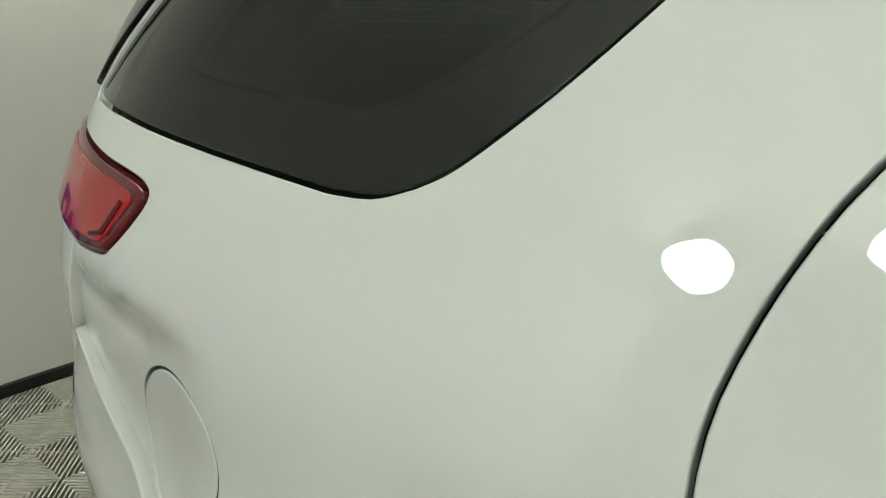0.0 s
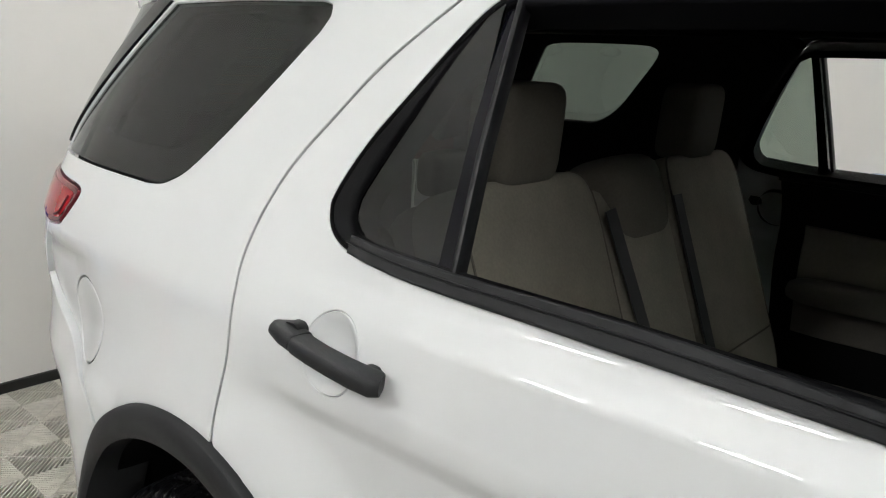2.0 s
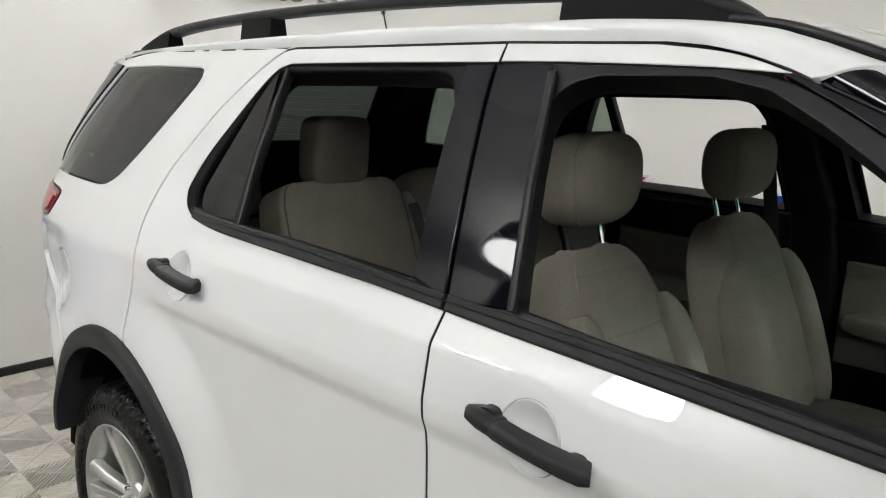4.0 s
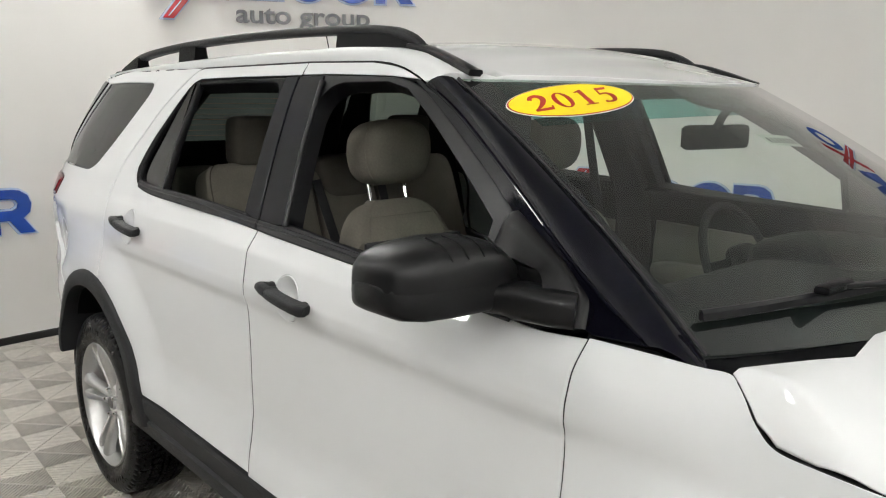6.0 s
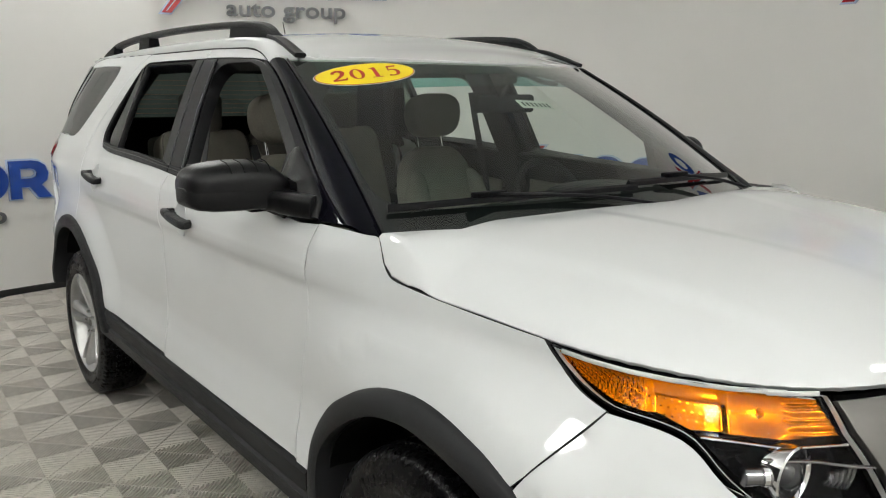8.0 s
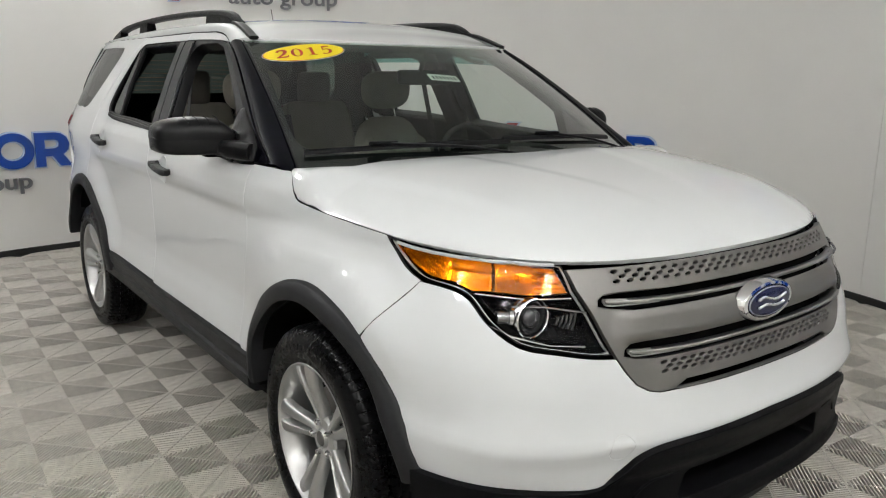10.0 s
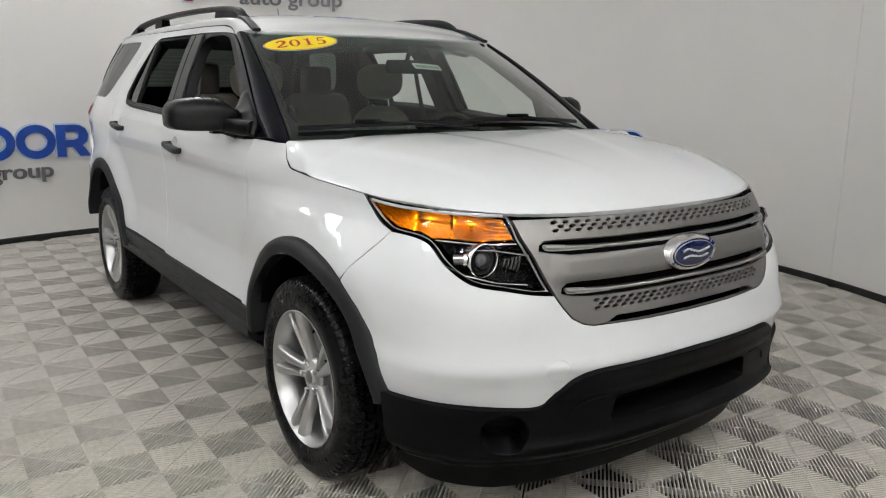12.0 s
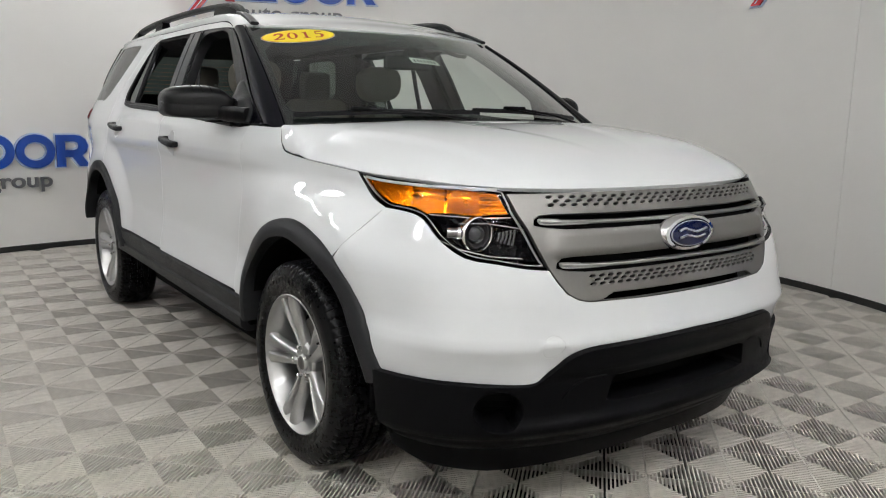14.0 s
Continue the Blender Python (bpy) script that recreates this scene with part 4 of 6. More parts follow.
# ---- doors: trim, handles, glass ----
for i, s in enumerate((-1, 1)):
    mir = (lambda f: f) if s < 0 else (lambda f: (lambda u, v: (lambda p: (p[0], -p[1], p[2]))(f(u, v))))
    rd, fd = rear_doors[i], front_doors[i]
    panel("window_surround", WIN_R, mir(at_out(side, .001)), BLACK_PLASTIC, rd, holes=[OPEN_R], gap=.0, roll=.009, depth=.05, grid=.03, label="black rubber window surround")
    panel("window_surround", WIN_F, mir(at_out(side, .001)), SATIN_BLACK, fd, holes=[OPEN_F], gap=.0, roll=.003, depth=.05, grid=.03, label="black rubber window surround")
    panel("pillar_trim", [(1.103, 1.672), (1.1755, 1.672), (1.2445, 1.268), (1.155, 1.290)], mir(at_out(side, .006)), GLOSS_BLACK, rd, gap=.001, roll=.003, depth=.006, grid=.03, label="scuffed gloss black pillar cover")
    panel("pillar_trim", [(1.1810, 1.672), (1.308, 1.671), (1.388, 1.279), (1.2505, 1.266)], mir(at_out(side, .006)), GLOSS_BLACK, fd, gap=.001, roll=.003, depth=.006, grid=.03, label="scuffed gloss black pillar cover")
    part("window_channel", sweep([mir(at_out(side, .010))(x, z) for x, z in ((1.392, 1.280), (1.352, 1.48), (1.318, 1.655))], rounded(.016, .012, .004, 2), up=(0, 1, 0)), SATIN_BLACK, fd)
    panel("frame_trim", F_EDGE[5:] + [(2.40, 1.222)] + [p for p in A_LINE[::-1] if p[0] > 1.70] + [(1.70, 1.655)], mir(at_out(side, .005)), GLOSS_BLACK, fd, gap=.001, roll=.002, depth=.03, grid=.03, label="gloss black window frame")
    belt_lo, belt_hi = spline([(.30, 1.322), (.335, 1.300), (.50, 1.279), (.74, 1.272), (1.08, 1.262), (1.25, 1.255), (1.72, 1.236), (2.35, 1.208)]), spline([(.30, 1.340), (.37, 1.318), (.56, 1.306), (.80, 1.303), (1.16, 1.284), (1.39, 1.276), (1.72, 1.261), (2.35, 1.232)])
    for owner, x0, x1 in ((rd, .36, 1.2455), (fd, 1.2505, 2.22)):
        xs = list(np.linspace(x0, x1, 20))
        line = [(x, belt_lo(x) - .002) for x in xs] + [(x, belt_hi(x)) for x in xs[::-1]]
        panel("belt_moulding", line, mir(at_out(side, .011)), GREY_PLASTIC, owner, gap=.0005, roll=.004, depth=.012, grid=.02, label="dark grey belt moulding")
        part("belt_lip", sweep([mir(at_out(side, .013))(x, belt_lo(x) * .42 + belt_hi(x) * .58) for x in xs], rounded(.004, .003, .001, 1)), SATIN_BLACK, owner)
    inner_rear = catmull([(.374, 1.316), (.345, 1.342), (.344, 1.372), (.383, 1.457), (.431, 1.555), (.474, 1.632)], 4)
    corner_glass = inner_rear + [(.492, 1.646), (.506, 1.470), (.520, 1.300), (.42, 1.308)]
    panel("fixed_glass", corner_glass, mir(lambda x, z, out=0: (x, -(side_y(.43, 1.45) - .012 - .424 * (z - 1.45)), z)), PRIVACY if s < 0 else PRIVACY_FAR, rd, gap=-.004, roll=.001, depth=.004, grid=.05, label="dark fixed corner glass")
    panel("divider_bar", [(.521, 1.296), (.551, 1.294), (.534, 1.455), (.514, 1.652), (.493, 1.652), (.507, 1.470)], mir(at_out(side, -.010)), GLOSS_BLACK, rd, gap=.0005, roll=.001, depth=.02, grid=.04, label="gloss black window divider bar")
    part("divider_seal", sweep([mir(at_out(side, -.012))(x, z) for x, z in ((.557, 1.296), (.540, 1.45), (.519, 1.656))], rounded(.010, .026, .003, 2), up=(0, 1, 0)), SATIN_BLACK, rd)
    for owner, cup, cx, cz in ((rd, CUP_R, .388, 1.156), (fd, CUP_F, 1.478, 1.110)):
        def bowl(x, z, out=0.0, cx=cx, cz=cz):
            q = ((x - cx) / .056) ** 2 + ((z - cz) / .058) ** 2
            return side(x, z, -.024 * max(0, 1 - q))
        panel("handle_cup", cup, mir(bowl), PAINT, owner, gap=-.001, roll=.001, depth=.004, grid=.012)
        pts = [(-.046, .0105), (-.036, .009), (.0, .0060), (.045, .0025), (.088, -.0005), (.116, -.0025), (.124, -.003)]
        outs = [.018, .021, .024, .025, .024, .021, .016]
        line = [mir(at_out(side, o))(cx + x, cz + z) for (x, z), o in zip(pts, outs)]
        part("door_handle", sweep(line, rounded(.026, .044, .010, 4), up=(0, 1, 0), scale=[.92, .98, .98, 1.0, 1.04, 1.04, .90]), GREY_PLASTIC, owner, "dark grey plastic pull handle")
        pts = [(-.098, .0195), (-.092, .0185), (-.068, .0150), (-.046, .0105)]
        line = [mir(at_out(side, o))(cx + x, cz + z) for (x, z), o in zip(pts, (.010, .015, .019, .018))]
        part("lock_cover", sweep(line, rounded(.026, .047, .012, 4), up=(0, 1, 0), scale=[.72, .95, 1.02, 1.0]), GREY_PLASTIC, owner, "rounded lock cover")
        for x, z, w in ((-.070, .0145, .036), (.092, -.002, .026)):
            a, b = Vector(mir(at_out(side, -.004))(cx + x, cz + z)), Vector(mir(at_out(side, .016))(cx + x, cz + z))
            part("handle_foot", sweep([a, (a + b) / 2, b], rounded(.034, w, .012, 3), up=(0, 0, 1)), GREY_PLASTIC, owner)
    # sail plate and mirror
    mirror = thing("side_mirror", "", "")
    mirror.parent = suv
    tagged(mirror, "black plastic door mirror on a thick arm")

    reach_y = .925 if s < 0 else .60              # the far mirror is folded in a little

    def loft(loops):
        """Closed loops of points joined into one skin with capped ends."""
        bm = bmesh.new()
        rings = [[bm.verts.new(p) for p in l] for l in loops]
        n = len(rings[0])
        for a, b in zip(rings, rings[1:]):
            for k in range(n):
                bm.faces.new((a[k], a[(k + 1) % n], b[(k + 1) % n], b[k]))
        bm.faces.new(rings[0])
        bm.faces.new(rings[-1])
        bmesh.ops.recalc_face_normals(bm, faces=bm.faces)
        return bm

    def shell_loop(y, ax, z0, z1, xc, e, n=32):
        y, ax, z0, z1 = .897 + (y - .897) * reach_y, ax - .002, z0 + .009, z1 + .006
        f = lambda t, p: math.copysign(abs(t) ** p, t)
        return [(xc + ax * f(math.cos(t), e), s * y, (z0 + z1) / 2 + (z1 - z0) / 2 * f(math.sin(t), e)) for t in [2 * math.pi * k / n for k in range(n)]]

    def cap_loop(y, ax, z1, xc, n=24):
        y, z1 = .897 + (y - .897) * reach_y, 1.322 + (z1 - 1.302) * .72
        pts = [(xc + ax * math.copysign(abs(math.cos(t)) ** .62, math.cos(t)), s * y, 1.297 + (z1 - 1.297) * math.sin(t) ** .72) for t in [math.pi * k / n for k in range(n + 1)]]
        return pts + [(xc - ax, s * y, 1.295), (xc, s * y, 1.295), (xc + ax, s * y, 1.295)]
    part("mirror_shell", loft([shell_loop(*q) for q in ((.897, .050, 1.248, 1.285, 2.165, .6), (.905, .066, 1.240, 1.298, 2.165, .42), (.935, .078, 1.234, 1.3005, 2.16, .34), (1.0, .084, 1.230, 1.301, 2.155, .32), (1.08, .085, 1.230, 1.301, 2.15, .32), (1.14, .083, 1.232, 1.301, 2.145, .32), (1.18, .075, 1.237, 1.3005, 2.14, .36), (1.198, .060, 1.246, 1.300, 2.138, .42), (1.206, .036, 1.258, 1.296, 2.136, .55))]), MIRROR_BLACK, mirror, "smooth black lower mirror shell", 50)
    part("mirror_cap", loft([cap_loop(*q) for q in ((.912, .060, 1.306, 2.165), (.930, .072, 1.326, 2.163), (.952, .079, 1.348, 2.161), (.975, .083, 1.361, 2.158), (1.01, .0855, 1.369, 2.155), (1.06, .086, 1.3715, 2.152), (1.11, .0855, 1.368, 2.148), (1.15, .083, 1.360, 2.145), (1.178, .076, 1.348, 2.141), (1.193, .064, 1.334, 2.138), (1.203, .046, 1.317, 2.136))]), MIRROR_BLACK, mirror, "black textured mirror cap", 50)
    part("mirror_glass", box_bm(.004, .215 * reach_y / .955, .088, (2.070, s * (.897 + .144 * reach_y), 1.309), .0015, 1), CHROME, mirror, "mirror glass")
    part("mirror_bezel", box_bm(.012, .232 * reach_y / .955, .100, (2.076, s * (.897 + .144 * reach_y), 1.309), .005, 2), SATIN_BLACK, mirror)
    for k in range(4):
        y = .897 + (.078 + .040 * k) * reach_y
        part("cap_ridge", sweep([(2.235, s * y, 1.343), (2.220, s * y, 1.359), (2.20, s * y, 1.3685), (2.165, s * y, 1.3735)], circle_pts(.0016, 6)), BLACK_PLASTIC, mirror)
    part("under_grip", box_bm(.05, .06, .008, (2.14, s * .97, 1.2285), .003, 2), BLACK_PLASTIC, mirror)
    # the arm grows out of a triangular base on the door
    hub = (2.245, 1.276)
    sail = [(2.115, 1.236), (2.385, 1.222), (2.376, 1.275), (2.306, 1.328), (2.215, 1.374), (2.165, 1.402), (2.138, 1.395)]
    grip = [(hub[0] - .03 + x, hub[1] + z) for x, z in rounded(.15, .074, .026, 4)]

    def reach(poly, a):
        """How far a ray from the hub goes to a loop."""
        d, best = Vector((math.cos(a), math.sin(a))), 9.0
        for p, q in zip(poly, poly[1:] + poly[:1]):
            hit = geometry.intersect_line_line_2d(Vector(hub), Vector(hub) + d * 2, Vector(p), Vector(q))
            if hit:
                best = min(best, (Vector(hit) - Vector(hub)).length)
        return best
    ways = [2 * math.pi * (k + .13) / 56 for k in range(56)]
    wide, slim = [reach(sail, a) for a in ways], [reach(grip, a) for a in ways]
    loops = []
    for k, out, y in ((0, -.01, None), (0, .006, None), (.06, .013, None), (.30, .018, None), (.62, .026, None), (.86, .040, None), (.97, None, .903), (1.0, None, .912)):
        ring = []
        for a, w, g in zip(ways, wide, slim):
            r = w + (g - w) * k
            x, z = hub[0] + r * math.cos(a), hub[1] + r * math.sin(a)
            p = side(x, z, out) if y is None else (x - .02 * (k > .99), -y, z)
            ring.append((p[0], -s * p[1], p[2]))
        loops.append(ring)
    part("mirror_arm", loft(loops), MIRROR_BLACK, mirror, "black mirror arm on a triangular base", 60)
    part("arm_beam", sweep(catmull([(2.160, s * 1.00, 1.266), (2.195, s * .962, 1.263), (2.255, s * .935, 1.259), (2.315, s * .915, 1.256), (2.350, s * .895, 1.254)], 4), rounded(.085, .062, .022, 4), scale=[.86] * 4 + [.92] * 4 + [1.0] * 9), MIRROR_BLACK, mirror, "thick lower arm", 50)

# ---- tail lights, tailgate and rear bumper ----
def rx(x, z):
    return (rear_gx(x, z), z)


TAIL = [rx(*p) for p in TAIL_EDGE] + [rx(-.70, 1.178), rx(-.90, 1.178), rx(-.985, 1.18), rx(-.975, 1.288), rx(-.90, 1.292), rx(-.72, 1.283)]
TAIL_IN = [rx(*p) for p in catmull([(-.62, 1.266), (-.520, 1.263), (-.492, 1.256), (-.507, 1.231), (-.533, 1.204), (-.556, 1.197), (-.64, 1.190)], 3)] + [rx(-.78, 1.190), rx(-.80, 1.272)]
for s in (-1, 1):
    flip = (lambda q: [(-g, z) for g, z in q]) if s > 0 else (lambda q: q)
    tail = panel("tail_light", flip(TAIL), lambda g, z, out=0: rear(g, z, .004), RED_DEEP, suv, gap=.0015, roll=.005, depth=.02, grid=.03, label="dark red wraparound tail light")
    panel("inner_lens", flip(TAIL_IN), lambda g, z, out=0: rear(g, z, .0065), RED_LENS, tail, gap=0, roll=.002, depth=.003, grid=.03, label="bright red inner lens")
    part("lens_bar", sweep([(lambda p: (p[0], -s * p[1], p[2]))(rear(rear_gx(x, z), z, .008)) for x, z in ((-.505, 1.250), (-.530, 1.212), (-.56, 1.203))], rounded(.006, .004, .0015, 2), up=(0, 1, 0)), RED_DEEP, tail)
    corner = [rx(-.633, 1.176), rx(-.664, 1.052), rx(-.72, .998), rx(-.93, .980), rx(-.968, .98), rx(-.964, 1.176)]
    panel("rear_corner", flip(corner), rear, PAINT, suv, gap=.001, roll=.002, grid=.04, label="white painted corner beside the tailgate")


def rear_swell(g, z, out=0.0):
    """The rear bumper: it follows the wheel flare and tucks in towards its foot."""
    x = rear(g, z)[0]
    tuck = (.014 * math.exp(-((z - .86) / .08) ** 2) - .040 * smooth(.80, .56, z)) * smooth(-.36, -.62, x)
    x, y, _ = rear(g, z, tuck + out)
    return (x, y + math.copysign(flare(x, z), y), z)


b_line = [(rear_gx(x, z), z) for x, z in arch(REAR_ARCH, 152, 124, 12, .004)] + [rx(x, z) for x, z in ((-.322, .848), (-.349, .870), (-.410, .901), (-.478, .941), (-.534, .970), (-.599, 1.001), (-.664, 1.048), (-.72, .995), (-.93, .975), (-.968, .975), (-.972, .86))] + [(0, .84)]
b_line = b_line + [(-g, z) for g, z in reversed(b_line[:-1])]
b_low = [rx(-.425, .553), rx(-.56, .570), rx(-.80, .55), (0, .54)]
b_low = b_low + [(-g, z) for g, z in reversed(b_low[:-1])]
rear_bumper = panel("rear_bumper", b_line + b_low[::-1], rear_swell, PAINT, suv, gap=.0015, roll=.003, depth=.03, grid=.04, label="white painted rear bumper")
v_low = [rx(-.47, .49), rx(-.60, .42), rx(-.80, .36), (0, .34)]
v_low = v_low + [(-g, z) for g, z in reversed(v_low[:-1])]
panel("rear_valance", b_low + v_low[::-1], lambda g, z, out=0: rear_swell(g, z, -.045), BLACK_PLASTIC, suv, gap=.0015, roll=.003, depth=.03, grid=.05, label="dark grey plastic rear valance")
gate_full = [rx(-.972, .87), rx(-.968, 1.15), rx(-.958, 1.34)]
gate_full = gate_full + [(-g, z) for g, z in reversed(gate_full)] + [(0, .845)]
panel("tailgate", gate_full, rear, PAINT, suv, gap=.002, roll=.003, grid=.06, label="white painted tailgate")
# the tailgate glass and the sloping pillars beside it
glass_l = [rx(-.80, 1.352), rx(-.60, 1.58), rx(-.47, 1.672)]
glass_full = glass_l + [(-g, z) for g, z in reversed(glass_l)]
panel("rear_window", glass_full, lambda g, z, out=0: rear(g, z, -.003), REAR_GLASS, suv, gap=.002, roll=.002, depth=.006, grid=.06, label="dark tinted rear window with heating lines")
for s in (-1, 1):
    flip = (lambda q: [(-g, z) for g, z in q]) if s > 0 else (lambda q: q)
    panel("rear_pillar_trim", flip([rx(-.785, 1.335), rx(-.66, 1.435), rx(-.52, 1.56), rx(-.40, 1.672), rx(-.47, 1.68), rx(-.60, 1.57), rx(-.72, 1.44), rx(-.84, 1.335)]), lambda g, z, out=0: rear(g, z, .007), GLOSS_BLACK, suv, gap=.001, roll=.002, grid=.04)
    belt_strip = [rx(-.74, 1.322), rx(-.90, 1.338), rx(-.955, 1.338), rx(-.955, 1.352), rx(-.80, 1.348)]
    panel("rear_belt", flip(belt_strip), rear, PAINT, suv, gap=.0005, roll=.002, grid=.04)
for k in range(8):
    z = 1.40 + .03 * k
    w = (rear_gx(-.72, z) + .12)
    part("heating_line", sweep([rear(g, z, -.012) for g in np.linspace(w, -w, 25)], rounded(.0015, .0015, .0004, 1)), AMBER_DEEP, suv)


# ---- wheels ----
def tyre_bm():
    """A tyre with smooth sidewalls, grooves round the tread and fine cuts across its shoulders."""
    bm = bmesh.new()
    turns = [(k + f) / 70 * 2 * math.pi for k in range(70) for f in (0, .04, .09, .13, .56)]
    n = len(turns)
    prof = [(.243, .095), (.250, .108), (.258, .1125), (.264, .1115), (.275, .1175), (.300, .1215), (.322, .1190), (.345, .1105), (.350, .1095), (.3595, .1035), (.3665, .0945), (.3715, .0825), (.3735, .060), (.3665, .057), (.3665, .050), (.3745, .047), (.375, .020), (.3675, .017), (.3675, .008), (.375, .005), (.375, .0)]
    prof = prof + [(r, -w) for r, w in reversed(prof[:-1])]
    rings = []
    for r, w in prof:
        ring = []
        for k, t in enumerate(turns):
            rr = r
            if k % 5 in (1, 2):
                rr -= .0026 if r > .3585 and abs(w) > .058 else (.003 if r > .374 and abs(w) > .018 else 0)
            sk = .010 * (1 if abs(w) > .058 else -.6) * (abs(w) > .01)
            ring.append(bm.verts.new((rr * math.cos(t + sk), w, rr * math.sin(t + sk))))
        rings.append(ring)
    for a, b in zip(rings, rings[1:]):
        for k in range(n):
            bm.faces.new((a[k], a[(k + 1) % n], b[(k + 1) % n], b[k]))
    bmesh.ops.recalc_face_normals(bm, faces=bm.faces)
    return bm


def spoke_bm(a, offset):
    """One broad spoke of a pair, dished from the rim down to the hub."""
    bm = bmesh.new()
    rows = []
    out, across = Vector((math.cos(a), 0, math.sin(a))), Vector((-math.sin(a), 0, math.cos(a)))
    for r, y, w, d in ((.040, -.074, .012, .013), (.075, -.077, .0125, .0175), (.115, -.085, .0140, .0215), (.155, -.095, .0160, .0260), (.195, -.103, .0185, .0315), (.225, -.1065, .0215, .0365), (.249, -.106, .0255, .0405)):
        row = []
        for k, h in ((-1, -.034), (-.96, -.005), (-.72, .0), (-.2, -.0005), (.3, -.003), (.8, -.008), (.98, -.014), (1, -.036)):
            p = out * r + across * (offset * (d + k * w))
            row.append(bm.verts.new((p.x, y - h, p.z)))
        rows.append(row)
    m = len(rows[0])
    for p, q in zip(rows, rows[1:]):
        for k in range(m):
            bm.faces.new((p[k], p[(k + 1) % m], q[(k + 1) % m], q[k]))
    bm.faces.new(rows[0])
    bm.faces.new(rows[-1])
    bmesh.ops.recalc_face_normals(bm, faces=bm.faces)
    return bm


def build_wheel():
    w = thing("wheel", "", "")
    w.parent = suv
    tagged(w, "silver alloy wheel with five paired spokes and black tyre")
    part("tyre", tyre_bm(), TYRE, w, "black tyre with grooved tread", 50)
    part("rim", lathe([(.246, .11), (.236, .09), (.230, .04), (.222, -.03), (.229, -.070), (.240, -.094), (.2455, -.108), (.2515, -.1135), (.256, -.111), (.255, -.100), (.248, -.09), (.244, .0), (.253, .10)], 80, "y"), ALLOY, w, "silver alloy rim")
    for k in range(5):
        a = radians(90 + 72 * k)
        for o in (-1, 1):
            part("spoke", spoke_bm(a, o), ALLOY, w, smooth_deg=40)
    part("hub", lathe([(.0001, -.082), (.026, -.081), (.030, -.077), (.032, -.070), (.050, -.073), (.066, -.070), (.074, -.060), (.074, -.03)], 40, "y"), ALLOY, w)
    part("centre_cap", lathe([(.0001, -.0865), (.018, -.086), (.024, -.083), (.027, -.078)], 28, "y"), NICKEL, w, "dull centre cap")
    for k in range(5):
        a = radians(90 + 72 * k)
        part("lug_nut", lathe([(.0001, -.092), (.006, -.0915), (.0095, -.088), (.0105, -.07), (.014, -.068)], 12, "y", m=Matrix.Translation((.056 * math.cos(a), 0, .056 * math.sin(a)))), CHROME, w)
    part("brake_disc", lathe([(.0001, -.02), (.155, -.02), (.16, -.015), (.16, .01), (.0001, .01)], 48, "y"), material_disc, w, "dull steel brake disc")
    part("brake_drum", lathe([(.0001, .02), (.205, .02), (.212, .06), (.0001, .06)], 40, "y"), DARK_VOID, w)
    part("valve", lathe([(.004, -.1), (.004, -.06)], 8, "y", m=Matrix.Translation((.195, 0, .06))), RUBBER, w)
    # raised sidewall marks
    for base in (70, 250):
        for k in range(9):
            a = radians(base + 5.2 * k)
            bm = bmesh.new()
            box_bm(.017, .002, .020, (.308 * math.cos(a), -.1212, .308 * math.sin(a)), .0006, 1, bm, turn=Matrix.Rotation(-a + math.pi / 2, 4, "Y"))
            part("sidewall_mark", bm, TYRE, w)
    return w


material_disc = material("brake_steel", (.22, .21, .20), .45, metal=1.0, grain=.1, scale=40, rough_var=.1)
wheel = build_wheel()
wheel.matrix_basis = pose(0, -.845, .375, 0, -16, 0)
for m in (pose(2.86, -.845, .375, 0, -18, 0), pose(0, .845, .375, 0, 0, 180), pose(2.86, .845, .375, 0, 30, 180)):
    copy_thing(wheel, m)

# wheel wells, floor pan and engine bay: dark inner shells
for cx in (-.02, 2.835):
    for s in (-1, 1):
        verts, faces, n = [], [], 24
        for k in range(n + 1):
            a = radians(14 + 160 * k / n)
            tuck = smooth(120, 160, math.degrees(a)) * (cx < 1)
            edge = max(.412, REAR_ROUND(max(10, min(150, math.degrees(a)))) - .065) if cx < 1 else max(.41, min(.52, FRONT_ROUND(max(10, min(165, math.degrees(a)))) - .065))
            for r, y in ((edge, .945 - .02 * tuck), (edge + .007, .58), (edge + .03, .58), (edge + .03, .945 - .02 * tuck)):
                verts.append((cx + r * math.cos(a), s * y, .375 + r * math.sin(a)))
        for k in range(n):
            for i in range(4):
                faces.append((k * 4 + i, k * 4 + (i + 1) % 4, k * 4 + 4 + (i + 1) % 4, k * 4 + 4 + i))
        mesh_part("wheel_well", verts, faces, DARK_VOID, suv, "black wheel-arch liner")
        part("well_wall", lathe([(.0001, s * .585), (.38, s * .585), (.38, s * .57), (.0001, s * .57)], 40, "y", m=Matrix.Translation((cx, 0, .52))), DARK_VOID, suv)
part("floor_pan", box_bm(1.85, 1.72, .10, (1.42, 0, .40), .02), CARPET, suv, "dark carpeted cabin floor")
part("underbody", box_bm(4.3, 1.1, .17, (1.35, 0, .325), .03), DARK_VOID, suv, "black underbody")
# added block that keeps light from the ground under the car
part("shade_tray", box_bm(1.80, 1.62, .16, (1.44, 0, .325), .03), DARK_VOID, suv, "added black block that deepens the shade under the cabin floor")
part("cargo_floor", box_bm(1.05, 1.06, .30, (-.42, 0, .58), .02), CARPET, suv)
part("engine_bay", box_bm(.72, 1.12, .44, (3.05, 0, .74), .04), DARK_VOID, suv)
